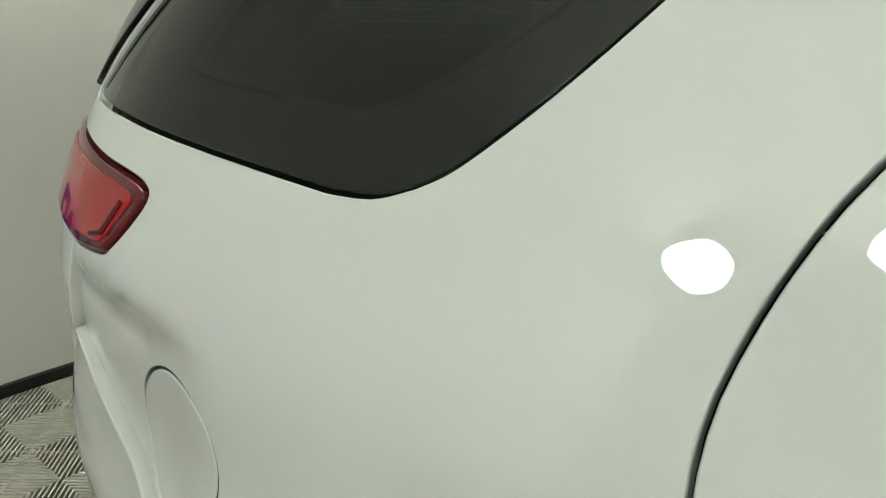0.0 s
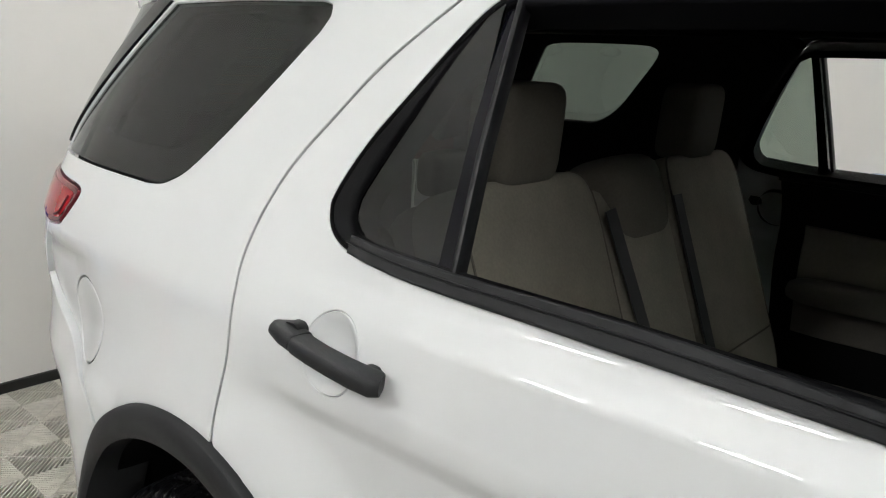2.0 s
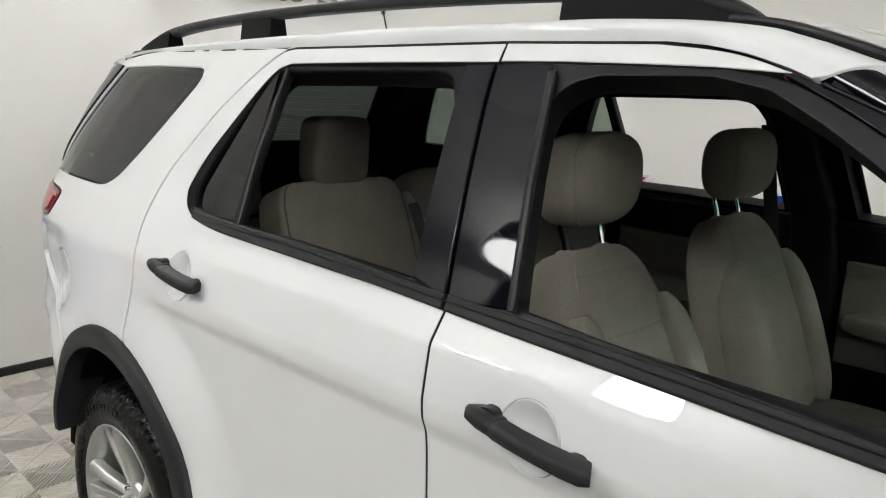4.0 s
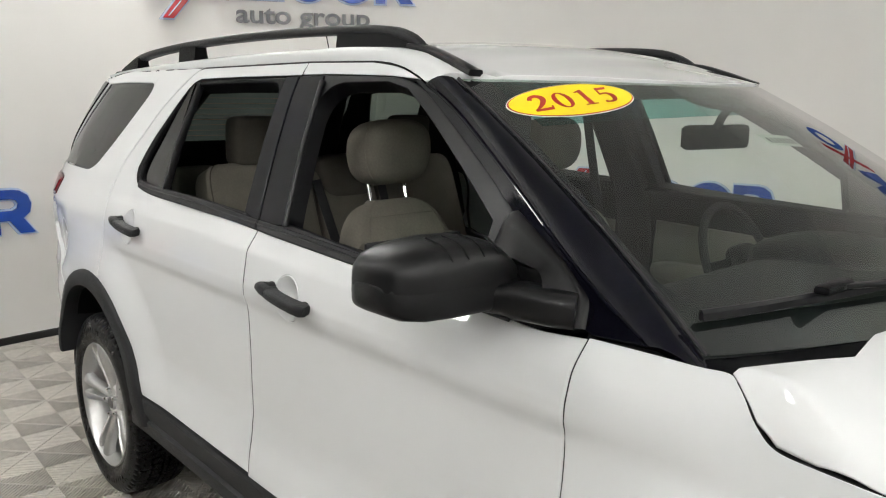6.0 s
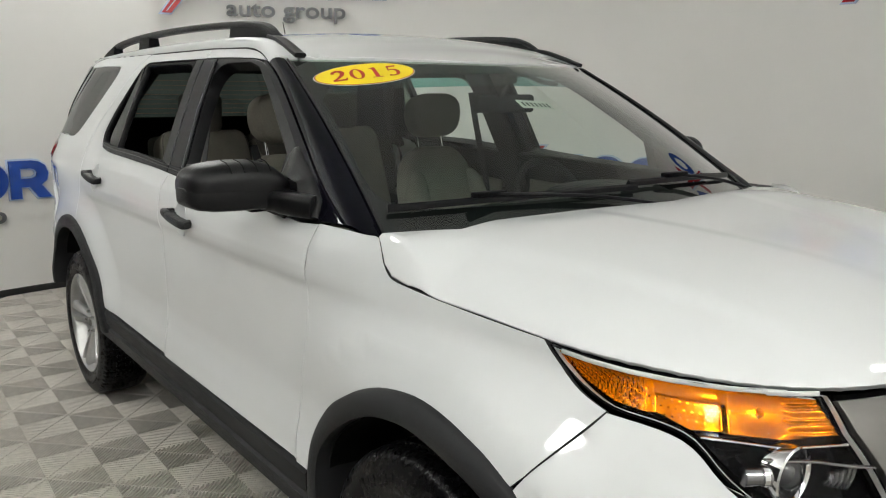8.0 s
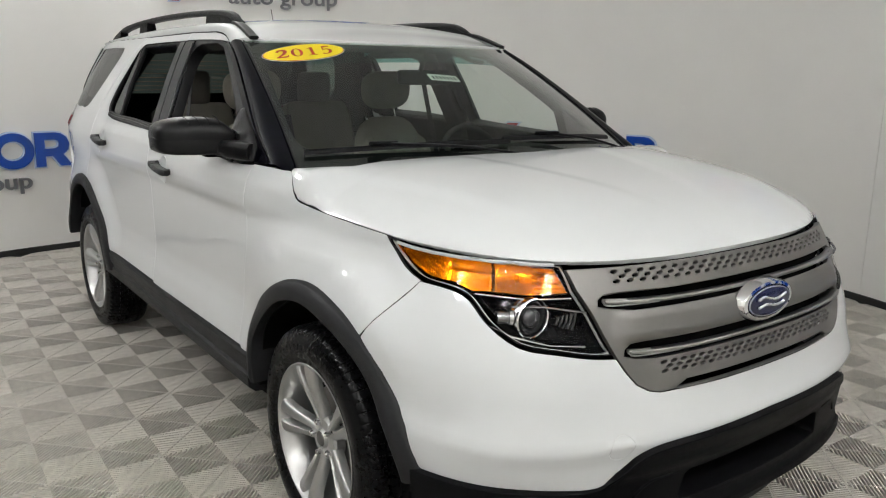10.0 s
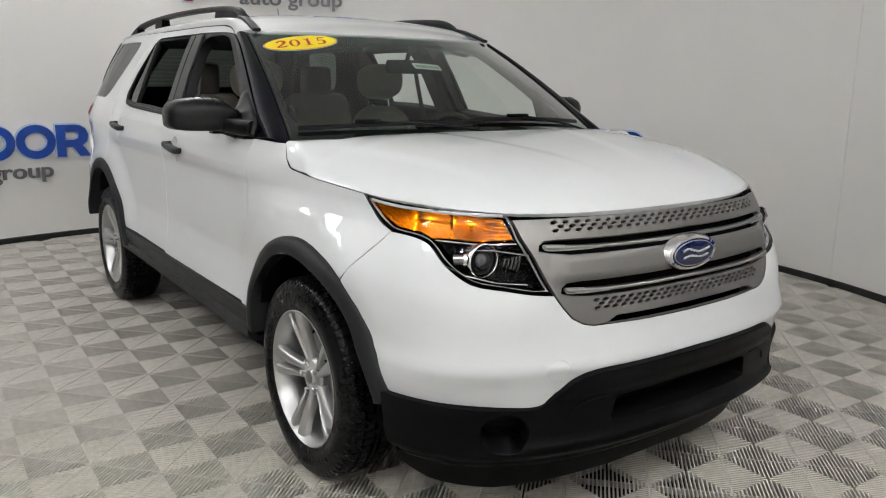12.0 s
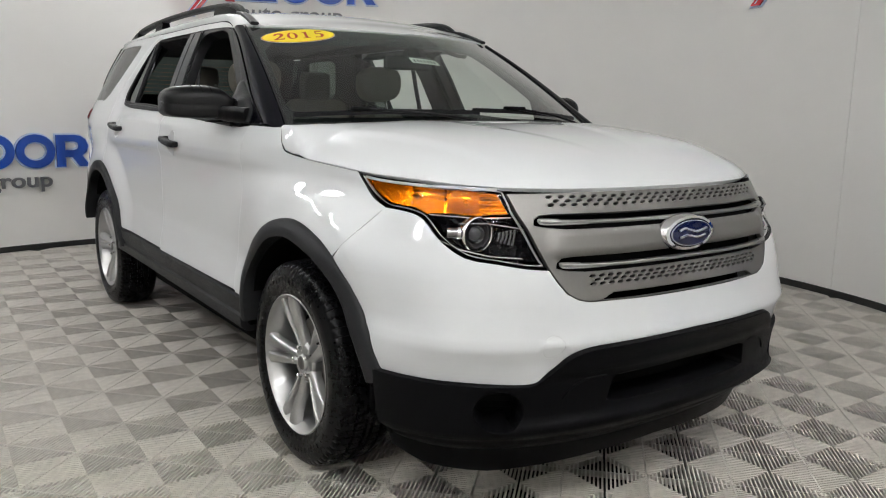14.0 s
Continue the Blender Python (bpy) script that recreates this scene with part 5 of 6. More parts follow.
# added black blocks, for liner and shade between tyre and bumper
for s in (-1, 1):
    part("liner_shade_block", box_bm(.03, .34, .30, (3.34, s * .68, .41), .01), DARK_VOID, suv, "black block for the liner and shade ahead of the wheel")
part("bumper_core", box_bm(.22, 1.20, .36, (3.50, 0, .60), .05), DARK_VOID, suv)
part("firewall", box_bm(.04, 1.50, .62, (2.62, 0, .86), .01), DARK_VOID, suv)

# ---- roof rails, strips and antenna ----
for s in (-1, 1):
    rail = thing("roof_rail", "", "")
    rail.parent = suv
    tagged(rail, "black raised roof rail")
    line = catmull([(-.43, s * .600, 1.722), (-.36, s * .607, 1.744), (-.2, s * .612, 1.776), (.1, s * .617, 1.796), (.5, s * .62, 1.806), (.9, s * .62, 1.806), (1.25, s * .62, 1.798), (1.46, s * .62, 1.786), (1.55, s * .622, 1.768), (1.625, s * .628, 1.738)], 4)
    part("rail_bar", sweep(line, rounded(.046, .026, .010, 3), scale=[1] * (len(line) - 6) + [.98, .95, .9, .8, .65, .45]), GREY_PLASTIC, rail, "black rail bar")
    for x0, x1, zt in ((-.42, -.22, 1.772), (.20, .34, 1.800), (1.265, 1.61, 1.800)):
        k = (x0 + x1) / 2
        zb = roof(k, .62)[2] - .014
        bm = bmesh.new()
        n = 8
        rows = []
        for i in range(n + 1):
            x = x0 + (x1 - x0) * i / n
            top = min(zt, np.interp(x, [p[0] for p in line], [p[2] for p in line]))
            base = roof(x, .62)[2] - .012
            row = [bm.verts.new((x + dx, s * (.62 + y), z)) for y, z, dx in ((-.030, base, 0), (-.020, top, .0), (.020, top, .0), (.030, base, 0))]
            rows.append(row)
        for p, q in zip(rows, rows[1:]):
            for i in range(4):
                bm.faces.new((p[i], p[(i + 1) % 4], q[(i + 1) % 4], q[i]))
        bm.faces.new(rows[0])
        bm.faces.new(rows[-1])
        bmesh.ops.recalc_face_normals(bm, faces=bm.faces)
        part("rail_foot", bm, BLACK_PLASTIC, rail)
    strip = [(x, s * y, roof(x, y)[2] + .004) for x, y in catmull([(1.585, .630), (1.66, .640), (1.74, .650), (1.81, .659), (1.852, .664)], 4)]
    part("roof_strip", sweep(strip, rounded(.040, .016, .006, 2), up=(0, 0, 1)), SATIN_BLACK, rail, "black roof-edge strip")
part("antenna", sweep([(-.45, .50, 1.735), (-.47, .50, 1.80), (-.53, .50, 1.98)], circle_pts(.003, 8), up=(0, 1, 0)), BLACK_PLASTIC, suv, "thin black antenna mast")
part("antenna_base", lathe([(.022, 1.715), (.018, 1.735), (.007, 1.755), (.0001, 1.757)], 16, "z", m=Matrix.Translation((-.452, .50, 0))), BLACK_PLASTIC, suv)

# ---- wipers ----
def wiper(v0, v1, t0, t1, pivot):
    ob = thing("wiper", "", "")
    ob.parent = suv
    tagged(ob, "black windshield wiper lying on the glass")
    blade = [screen(v0 + (v1 - v0) * k / 12, t0 + (t1 - t0) * k / 12 + .012 * math.sin(math.pi * k / 12), .018) for k in range(13)]
    part("blade", sweep(blade, [(-.007, -.009), (.007, -.009), (.006, .003), (.001, .009), (-.003, .008), (-.007, .0)], up=(0, 0, 1)), SATIN_BLACK, ob)
    mid = Vector(blade[4]) + Vector((.004, 0, .014))
    part("clip", box_bm(.028, .11, .016, mid, .005, 2), BLACK_PLASTIC, ob)
    part("arm", sweep(catmull([tuple(mid), tuple(mid.lerp(Vector(pivot), .5) + Vector((.006, 0, .014))), pivot], 5), rounded(.016, .010, .003, 2)), SATIN_BLACK, ob)
    part("pivot_cap", lathe([(.018, -.01), (.018, .012), (.010, .022), (.0001, .023)], 16, "z", m=Matrix.Translation(pivot)), BLACK_PLASTIC, ob)


wiper(-1.045, -.03, .082, .108, (2.80, .10, 1.222))
wiper(-.06, .88, .125, .085, (2.72, .66, 1.215))

# ---- stickers and mirror ----
STICK_V, STICK_T = -.790, .824


def stick(u, w, out=.003):
    """A place on the sticker: metres across and up from its middle, which rises a little to one side."""
    return screen(STICK_V + u / .68, STICK_T + (w + .05 * u) / .975, out)


def ring_line(a, b, n=48):
    return [(a * math.cos(2 * math.pi * k / n), b * math.sin(2 * math.pi * k / n)) for k in range(n)]


sticker = panel("year_sticker", ring_line(.163, .0725), lambda u, w, out=0: stick(u, w, .003), PAPER, suv, gap=0, roll=.0004, depth=.0005, grid=.03, label="yellow oval year sticker with red digits")
panel("red_outline", ring_line(.1605, .0700), lambda u, w, out=0: stick(u, w, .0037), STICKER_RED, sticker, gap=0, roll=.0003, depth=.0003, grid=.03)
panel("yellow_field", ring_line(.1575, .0670), lambda u, w, out=0: stick(u, w, .0045), STICKER_YELLOW, sticker, gap=0, roll=.0003, depth=.0003, grid=.03)


def text_mesh(name, body, size, mat, parent, m, extrude=.0004, label="", shear=0.0, bold=0.0, wide=1.0):
    cu = bpy.data.curves.new(name, "FONT")
    cu.body, cu.size, cu.extrude, cu.align_x, cu.align_y = body, size, extrude, "CENTER", "CENTER"
    cu.shear, cu.offset = shear, bold
    tmp = bpy.data.objects.new(name, cu)
    me = bpy.data.meshes.new_from_object(tmp)
    bpy.data.objects.remove(tmp)
    bpy.data.curves.remove(cu)
    me.name = name
    me.materials.clear()
    me.materials.append(mat)
    me.transform(m @ Matrix.Diagonal((wide, 1, 1, 1)))
    ob = new(name, me)
    if parent:
        ob.parent = parent
    if label:
        tagged(ob, label)
    return ob


def stroke(line, widths):
    """A band of changing width about a line, as a loop."""
    left, right = [], []
    for k, (p, w) in enumerate(zip(line, widths)):
        a, b = line[max(0, k - 1)], line[min(len(line) - 1, k + 1)]
        d = Vector((b[0] - a[0], b[1] - a[1])).normalized()
        left.append((p[0] - d.y * w, p[1] + d.x * w))
        right.append((p[0] + d.y * w, p[1] - d.x * w))
    return left + right[::-1]


def digit_loops(d):
    """Serif digits in a box one high: loops, and the holes in them."""
    if d == "0":
        return [([(.34 * math.cos(a), .5 + .51 * math.sin(a)) for a in [2 * math.pi * k / 36 for k in range(36)]], [[(.165 * math.cos(a), .5 + .455 * math.sin(a)) for a in [2 * math.pi * k / 36 for k in range(36)]]])]
    if d == "1":
        return [([(-.22, 0), (.26, 0), (.26, .045), (.12, .065), (.11, 1.0), (.03, 1.0), (-.22, .90), (-.22, .85), (-.07, .87), (-.07, .065), (-.22, .045)], [])]
    if d == "2":
        line = catmull([(-.25, .74), (-.17, .90), (.0, .965), (.17, .89), (.21, .72), (.10, .48), (-.10, .25), (-.27, .09)], 4)
        n = len(line) - 1
        return [(stroke(line, [.075 + .035 * math.exp(-((k / n - .5) / .2) ** 2) - .035 * smooth(.7, 1, k / n) for k in range(n + 1)]), []), ([(-.33, 0), (.30, 0), (.36, .26), (.31, .26), (.26, .155), (-.33, .12)], [])]
    line = catmull([(-.19, .56), (.0, .61), (.17, .54), (.235, .34), (.14, .12), (-.06, .035), (-.25, .09)], 4)
    n = len(line) - 1
    return [(stroke(line, [.035 + .065 * math.exp(-((k / n - .5) / .22) ** 2) + .045 * smooth(.85, 1, k / n) for k in range(n + 1)]), []), ([(-.22, .52), (-.15, .56), (-.10, .86), (.24, .86), (.30, 1.0), (-.17, 1.0)], [])]


for k, d in enumerate("2015"):
    for loop, gaps in digit_loops(d):
        to_sticker = lambda q: [(.068 * (x + .08 * (y - .5)) + (-.088 + .0580 * k), .068 * (y - .5)) for x, y in q]
        panel("digit", to_sticker(loop), lambda u, w, out=0: stick(u, w, .0058), STICKER_RED, sticker, holes=[to_sticker(g) for g in gaps], gap=0, roll=.0002, depth=.0003, grid=.02)
TAG_OUT = -.034
tag = panel("stock_tag", [(-.105, .612), (.10, .596), (.105, .648), (-.10, .664)], lambda v, t, out=0: screen(v, t, TAG_OUT), PAPER, suv, gap=0, roll=.0004, depth=.0005, grid=.03, label="small white paper tag hung inside the windshield")
for k in range(7):
    v = -.085 + .0255 * k
    t = .622 - .0785 * (v + .105)
    panel("ink_bar", [(v, t), (v + .013, t - .001), (v + .014, t + .024), (v + .001, t + .025)], lambda v, t, out=0: screen(v, t, TAG_OUT + .0012), INK, tag, gap=0, roll=.0002, depth=.0002, grid=.03)
panel("shade_band", [(-.97, .735), (-.5, .715), (0, .705), (.5, .715), (.97, .735)] + [(v, t - .016) for v, t in HEAD[1:-1]], lambda v, t, out=0: screen(v, t, -.004), GREEN_BAND, suv, gap=0, roll=.0004, depth=.0004, grid=.1, label="blue-green shade band")
rvm = thing("rear_view_mirror", "", "")
rvm.parent = suv
tagged(rvm, "black rear-view mirror on a short stalk")
bm = box_bm(.035, .25, .065, (2.070, .030, 1.515), .014, 4, turn=Matrix.Rotation(radians(-9), 4, "Z"))
part("mirror_body", bm, TRIM_BLACK, rvm)
part("mirror_face", box_bm(.004, .23, .05, (2.050, .033, 1.515), .001, 1, turn=Matrix.Rotation(radians(-9), 4, "Z")), CHROME, rvm)
part("stalk", sweep([(2.085, 0, 1.54), (2.10, 0, 1.57), (2.125, 0, 1.60)], circle_pts(.011, 10), up=(0, 1, 0)), TRIM_BLACK, rvm)
part("mount", box_bm(.05, .05, .03, (2.12, 0, 1.600), .008), TRIM_BLACK, rvm)


# ---- cabin ----
def blob(c, r, e=(.5, .5), n=24, m=None, bend=None):
    """A rounded block: a superellipsoid."""
    bm = bmesh.new()
    rings = []
    f = lambda t, p: math.copysign(abs(t) ** p, t)
    m = m or Matrix()
    for a in range(1, n // 2):
        la = -math.pi / 2 + math.pi * a / (n // 2)
        ring = []
        for b in range(n):
            lo = 2 * math.pi * b / n
            p = Vector((f(math.cos(la), e[0]) * f(math.cos(lo), e[1]), f(math.cos(la), e[0]) * f(math.sin(lo), e[1]), f(math.sin(la), e[0])))
            if bend:
                p = bend(p)
            ring.append(bm.verts.new(m @ Vector((c[0] + r[0] * p.x, c[1] + r[1] * p.y, c[2] + r[2] * p.z))))
        rings.append(ring)
    for p, q in zip(rings, rings[1:]):
        for b in range(n):
            bm.faces.new((p[b], p[(b + 1) % n], q[(b + 1) % n], q[b]))
    bm.faces.new(rings[0])
    bm.faces.new(rings[-1])
    bmesh.ops.recalc_face_normals(bm, faces=bm.faces)
    return bm


def seam_on(c, r, e, m, lo=None, la=None, span=(-60, 60), bend=None, thick=.0028):
    """A sewn seam along a line of a rounded block."""
    f = lambda t, p: math.copysign(abs(t) ** p, t)
    pts = []
    for k in range(17):
        a = radians(span[0] + (span[1] - span[0]) * k / 16)
        u, v = (a, radians(lo)) if la is None else (radians(la), a)
        p = Vector((f(math.cos(u), e[0]) * f(math.cos(v), e[1]), f(math.cos(u), e[0]) * f(math.sin(v), e[1]), f(math.sin(u), e[0])))
        p = bend(p) if bend else p
        pts.append(m @ Vector((c[0] + r[0] * p.x, c[1] + r[1] * p.y, c[2] + r[2] * p.z)))
    return sweep(pts, circle_pts(thick, 6), up=(.3, .5, .8))


def front_seat(y, back=0.0):
    ob = thing("front_seat", "", "")
    ob.parent = suv
    tagged(ob, "tan cloth front seat with a rounded headrest")
    tilt = Matrix.Translation((1.40 - back, y, .70)) @ Matrix.Rotation(radians(-19), 4, "Y")
    part("cushion", blob((1.62, y, .66), (.27, .26, .10), (.45, .45)), CLOTH, ob, "tan cloth seat cushion")
    shape = dict(c=(-.02, 0, .30), r=(.100, .215, .328), e=(.46, .52), m=tilt, bend=lambda p: Vector((p.x * (1 - .20 * max(0, p.z)), p.y * (1 - .20 * max(0, p.z) ** 2), p.z)))
    part("backrest", blob(n=40, **shape), CLOTH, ob, "tan cloth backrest")
    for lo in (-38, 38, -128, 128):
        part("seam", seam_on(lo=lo, span=(-70, 74), thick=.0022, **shape), CLOTH, ob)
    for la in (8, 40):
        part("seam", seam_on(la=la, span=(-38, 38), thick=.0022, **shape), CLOTH, ob)
    for s in (-1, 1):
        part("bolster", blob((.045, s * .180, .25), (.070, .050, .25), (.7, .8), m=tilt, bend=lambda p: Vector((p.x, p.y - s * .5 * max(0, p.z) ** 2, p.z))), CLOTH, ob)
        a = tilt @ Vector((-.012, s * .072, .60))
        b = tilt @ Vector((-.006, s * .072, .70))
        part("headrest_post", sweep([a, (a + b) / 2, b], circle_pts(.0065, 10), up=(1, 0, 0)), CHROME, ob, "chrome headrest post")
        part("post_collar", lathe([(.02, -.006), (.021, .006), (.012, .012), (.0001, .013)], 16, "z", m=Matrix.Translation(tilt @ Vector((-.010, s * .072, .618)))), TRIM_TAN, ob)
    head = dict(c=(0, 0, 0), r=(.080, .146, .101), e=(.66, .74), m=Matrix.Translation((1.190 - .6 * back, y, 1.442)) @ Matrix.Rotation(radians(-8), 4, "Y"), bend=lambda p: Vector((p.x + .16 * p.z, p.y * (1 - .10 * max(0, -p.z)), p.z)))
    part("headrest", blob(n=40, **head), CLOTH, ob, "rounded tan headrest")
    for lo in (-60, 60, -125, 125):
        part("headrest_seam", seam_on(lo=lo, span=(-80, 80), thick=.0022, **head), CLOTH, ob)
    part("seat_base", box_bm(.42, .44, .14, (1.60, y, .52), .03), TRIM_BLACK, ob)


front_seat(-.40)
front_seat(.40, .035)


def bench(x, y0, y1, tag_):
    ob = thing("bench_seat", "", "")
    ob.parent = suv
    tagged(ob, tag_)
    return ob


second = bench(.4, -.6, .6, "tan cloth second-row bench seat with three backrests")
tilt2 = Matrix.Translation((.50, 0, .72)) @ Matrix.Rotation(radians(-20), 4, "Y")
for y, w in ((-.40, .235), (.40, .235)):
    back = dict(c=(0, y, .315), r=(.075, w, .346), e=(.24, .26), m=tilt2)
    part("backrest", blob(n=40, **back), CLOTH, second, "tan cloth backrest")
    for lo in (-52, 52):
        part("seam", seam_on(lo=lo, span=(-75, 75), **back), CLOTH_SHADED, second)
    part("headrest", blob((.30, y, 1.440), (.056, .103, .100), (.34, .42), n=28, bend=lambda p: Vector((p.x + .12 * p.z, p.y, p.z))), CLOTH_SHADED, second, "square tan headrest, darkened for shade")
    for s in (-1, 1):
        part("headrest_post", sweep([(.298, y + s * .06, 1.28), (.300, y + s * .06, 1.36)], circle_pts(.006, 8), up=(1, 0, 0)), CHROME, second)
    part("cushion", blob((.76, y, .66), (.28, .25, .095), (.42, .42)), CLOTH, second)
    part("seam", seam_on(la=-4, span=(-52, 52), **back), CLOTH_SHADED, second)
part("centre_backrest", blob((.005, 0, .30), (.075, .155, .36), (.42, .42), n=28, m=tilt2), CLOTH, second, "tan centre backrest")
part("centre_headrest", blob((.015, 0, .575), (.08, .135, .105), (.5, .5), m=tilt2), CLOTH_SHADED, second)
part("centre_cushion", blob((.76, 0, .65), (.27, .16, .09), (.42, .42)), CLOTH, second)
for y in (-.165, .165):
    pts = [tilt2 @ Vector((.088, y + .02 * k * (1 if y < 0 else 0), .56 - .16 * k)) for k in range(5)]
    part("seat_belt", sweep(pts, rounded(.045, .003, .001, 1), up=(1, 0, .3)), BELT, second, "black seat belt")
    part("belt_buckle", box_bm(.03, .035, .07, (.66, y + .06, .765), .008), TRIM_BLACK, second)
third = bench(-.4, -.5, .5, "third-row seat in tan cloth darkened for shade, with low headrests")
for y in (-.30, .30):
    part("backrest", blob((-.42, y, .90), (.09, .27, .22), (.45, .4)), CLOTH_SHADED, third)
    part("headrest", blob((-.46, y, 1.21), (.05, .12, .075), (.45, .45)), CLOTH_SHADED, third)

dash = thing("dashboard", "", "")
dash.parent = suv
tagged(dash, "dark dashboard with steering wheel")
part("dash_top", blob((2.42, 0, 1.03), (.36, .76, .155), (.5, .35), n=36, bend=lambda p: Vector((p.x, p.y, p.z * (1 - .25 * max(0, p.x))))), TRIM_BLACK, dash, "black dashboard top")
part("instrument_hood", blob((2.26, .40, 1.15), (.20, .23, .075), (.6, .6)), TRIM_BLACK, dash)
part("centre_stack", box_bm(.18, .34, .42, (2.16, 0, .93), .04, 3), TRIM_BLACK, dash)
part("console", box_bm(.85, .22, .22, (1.75, 0, .62), .04, 3), TRIM_BLACK, dash)
tw = Matrix.Translation((1.97, .40, 1.110)) @ Matrix.Rotation(radians(-24), 4, "Y")
part("steering_rim", lathe([(.185 + .014 * math.cos(a), .014 * math.sin(a)) for a in [2 * math.pi * k / 10 for k in range(10)]], 44, "x", m=tw, closed=True), TRIM_BLACK, dash, "black steering wheel rim")
part("steering_hub", blob((.02, 0, -.01), (.03, .075, .06), (.6, .6), m=tw), TRIM_BLACK, dash)
for a in (0, 180, 270):
    d = Vector((0, math.cos(radians(a)), math.sin(radians(a))))
    part("steering_spoke", sweep([tw @ (d * .05 + Vector((.015, 0, 0))), tw @ (d * .18)], rounded(.03, .012, .004, 2), up=(1, 0, .2)), TRIM_BLACK, dash)
part("steering_column", sweep([(1.98, .40, 1.10), (2.25, .40, 1.02)], circle_pts(.045, 14), up=(0, 1, 0)), TRIM_BLACK, dash)

# lining: door cards, pillars, headlining
GLASS_IN = catmull([(-.53, 1.392), (-.50, 1.378), (-.30, 1.374), (-.22, 1.380), (-.13, 1.432), (-.04, 1.520), (.040, 1.605), (.035, 1.632), (-.02, 1.640), (-.20, 1.642), (-.34, 1.636), (-.39, 1.60), (-.47, 1.49)], 3, closed=True)
for i, s in enumerate((-1, 1)):
    mir = (lambda f: f) if s < 0 else (lambda f: (lambda u, v: (lambda p: (p[0], -p[1], p[2]))(f(u, v))))
    for owner, x0, x1 in ((rear_doors[i], .42, 1.24), (front_doors[i], 1.27, 2.36)):
        panel("door_card", [(x0, .50), (x1, .50), (x1, 1.225 + .03 * (x1 < 2)), (x0, 1.275 if x0 < 1 else 1.24)], mir(at_out(side, -.060)), TRIM_BLACK, owner, gap=0, roll=.004, depth=.01, grid=.06, inward=True, label="black door card")
        panel("card_insert", [(x0 + .08, .78), (x1 - .10, .78), (x1 - .10, 1.10), (x0 + .08, 1.12)], mir(at_out(side, -.075)), TRIM_TAN, owner, gap=0, roll=.006, depth=.01, grid=.06, inward=True, label="tan door card insert")
        part("armrest", blob(((x0 + x1) / 2 - .05, s * .845, .93), ((x1 - x0) * .36, .055, .04), (.5, .4)), TRIM_TAN, owner, "tan armrest")
        part("pull_cup", box_bm(.14, .03, .03, ((x0 + x1) / 2 + .12, s * .80, 1.03), .01), SATIN_BLACK, owner)
        part("card_ledge", sweep([mir(at_out(side, -.045))(x, 1.268 - .045 * (x - .4) / 1.9) for x in np.linspace(x0, x1, 10)], rounded(.06, .02, .008, 2)), TRIM_BLACK, owner)
    q_in = catmull([(.09, .95), (.12, 1.2), (.16, 1.38), (.25, 1.50), (.42, 1.68), (.2, 1.705), (-.40, 1.69), (-.60, 1.55), (-.80, 1.34), (-.80, .9), (-.45, .9)], 3, closed=True)
    panel("quarter_lining", q_in, mir(at_out(side, -.05)), TRIM_BLACK, suv, holes=[GLASS_IN], gap=0, roll=.004, depth=.01, grid=.06, inward=True, label="black cargo-side lining")
    part("b_pillar_lining", sweep([mir(at_out(side, -.055))(x, z) for x, z in ((1.26, .60), (1.255, 1.0), (1.245, 1.27), (1.20, 1.50), (1.17, 1.70))], rounded(.15, .05, .02, 3), up=(0, 1, 0), scale=[1, 1, 1, .9, .9]), TRIM_BLACK, suv, "black pillar lining")
    part("a_pillar_lining", sweep([mir(at_out(pillar, -.045))(t, .45) for t in (0, .25, .5, .75, 1)], rounded(.07, .04, .015, 3)), TRIM_BLACK, suv)
    part("c_pillar_lining", sweep([mir(at_out(side, -.05))(x, z) for x, z in ((.21, 1.24), (.24, 1.38), (.33, 1.53), (.44, 1.68))], rounded(.12, .04, .015, 3), up=(0, 1, 0)), TRIM_BLACK, suv)
    part("roof_lining_edge", sweep([mir(at_out(side, -.055))(x, 1.695) for x in np.linspace(-.42, 1.62, 12)], rounded(.09, .05, .02, 3)), TRIM_BLACK, suv)
    part("d_pillar_lining", sweep([(-.74, s * .62, 1.30), (-.64, s * .58, 1.45), (-.50, s * .53, 1.60), (-.43, s * .50, 1.67)], rounded(.05, .15, .02, 3), up=(0, 1, 0)), TRIM_BLACK, suv, "black rear pillar lining")
    part("grab_handle", sweep(catmull([(1.62, s * .60, 1.665), (1.63, s * .575, 1.63), (1.72, s * .572, 1.60), (1.80, s * .585, 1.59)], 4), circle_pts(.010, 8)), TRIM_BLACK, suv)
    part("pillar_belt", sweep([(1.13, s * .675, 1.55), (1.14, s * .70, 1.40), (1.16, s * .76, 1.10), (1.17, s * .80, .80)], rounded(.045, .003, .001, 1), up=(0, 1, 0)), BELT, suv, "black seat belt hanging by the pillar")
panel("headlining", [(x * .985 + .01, y * .94) for x, y in roof_line], lambda x, y, out=0: roof(x, y, -.035), TRIM_BLACK, suv, gap=0, roll=.003, depth=.01, grid=.08, inward=True, label="black headlining")
for s in (-1, 1):
    part("sun_visor", box_bm(.16, .36, .018, (1.85, s * .33, 1.655), .008, 2, turn=Matrix.Rotation(radians(20), 4, "Y")), TRIM_BLACK, suv)
# tailgate lining, void black and raised to shut out light below the glass
part("gate_blackout", box_bm(.03, 1.22, .50, (-.92, 0, 1.13), .01), DARK_VOID, suv)


# ---- the booth ----
def wall_r(deg):
    """The booth's radius by bearing: round, and wider towards the drive-in opening."""
    a = (deg + 180) % 360 - 180
    return RAD + 1.5 * smooth(-62, -40, a) * smooth(24, 4, a)


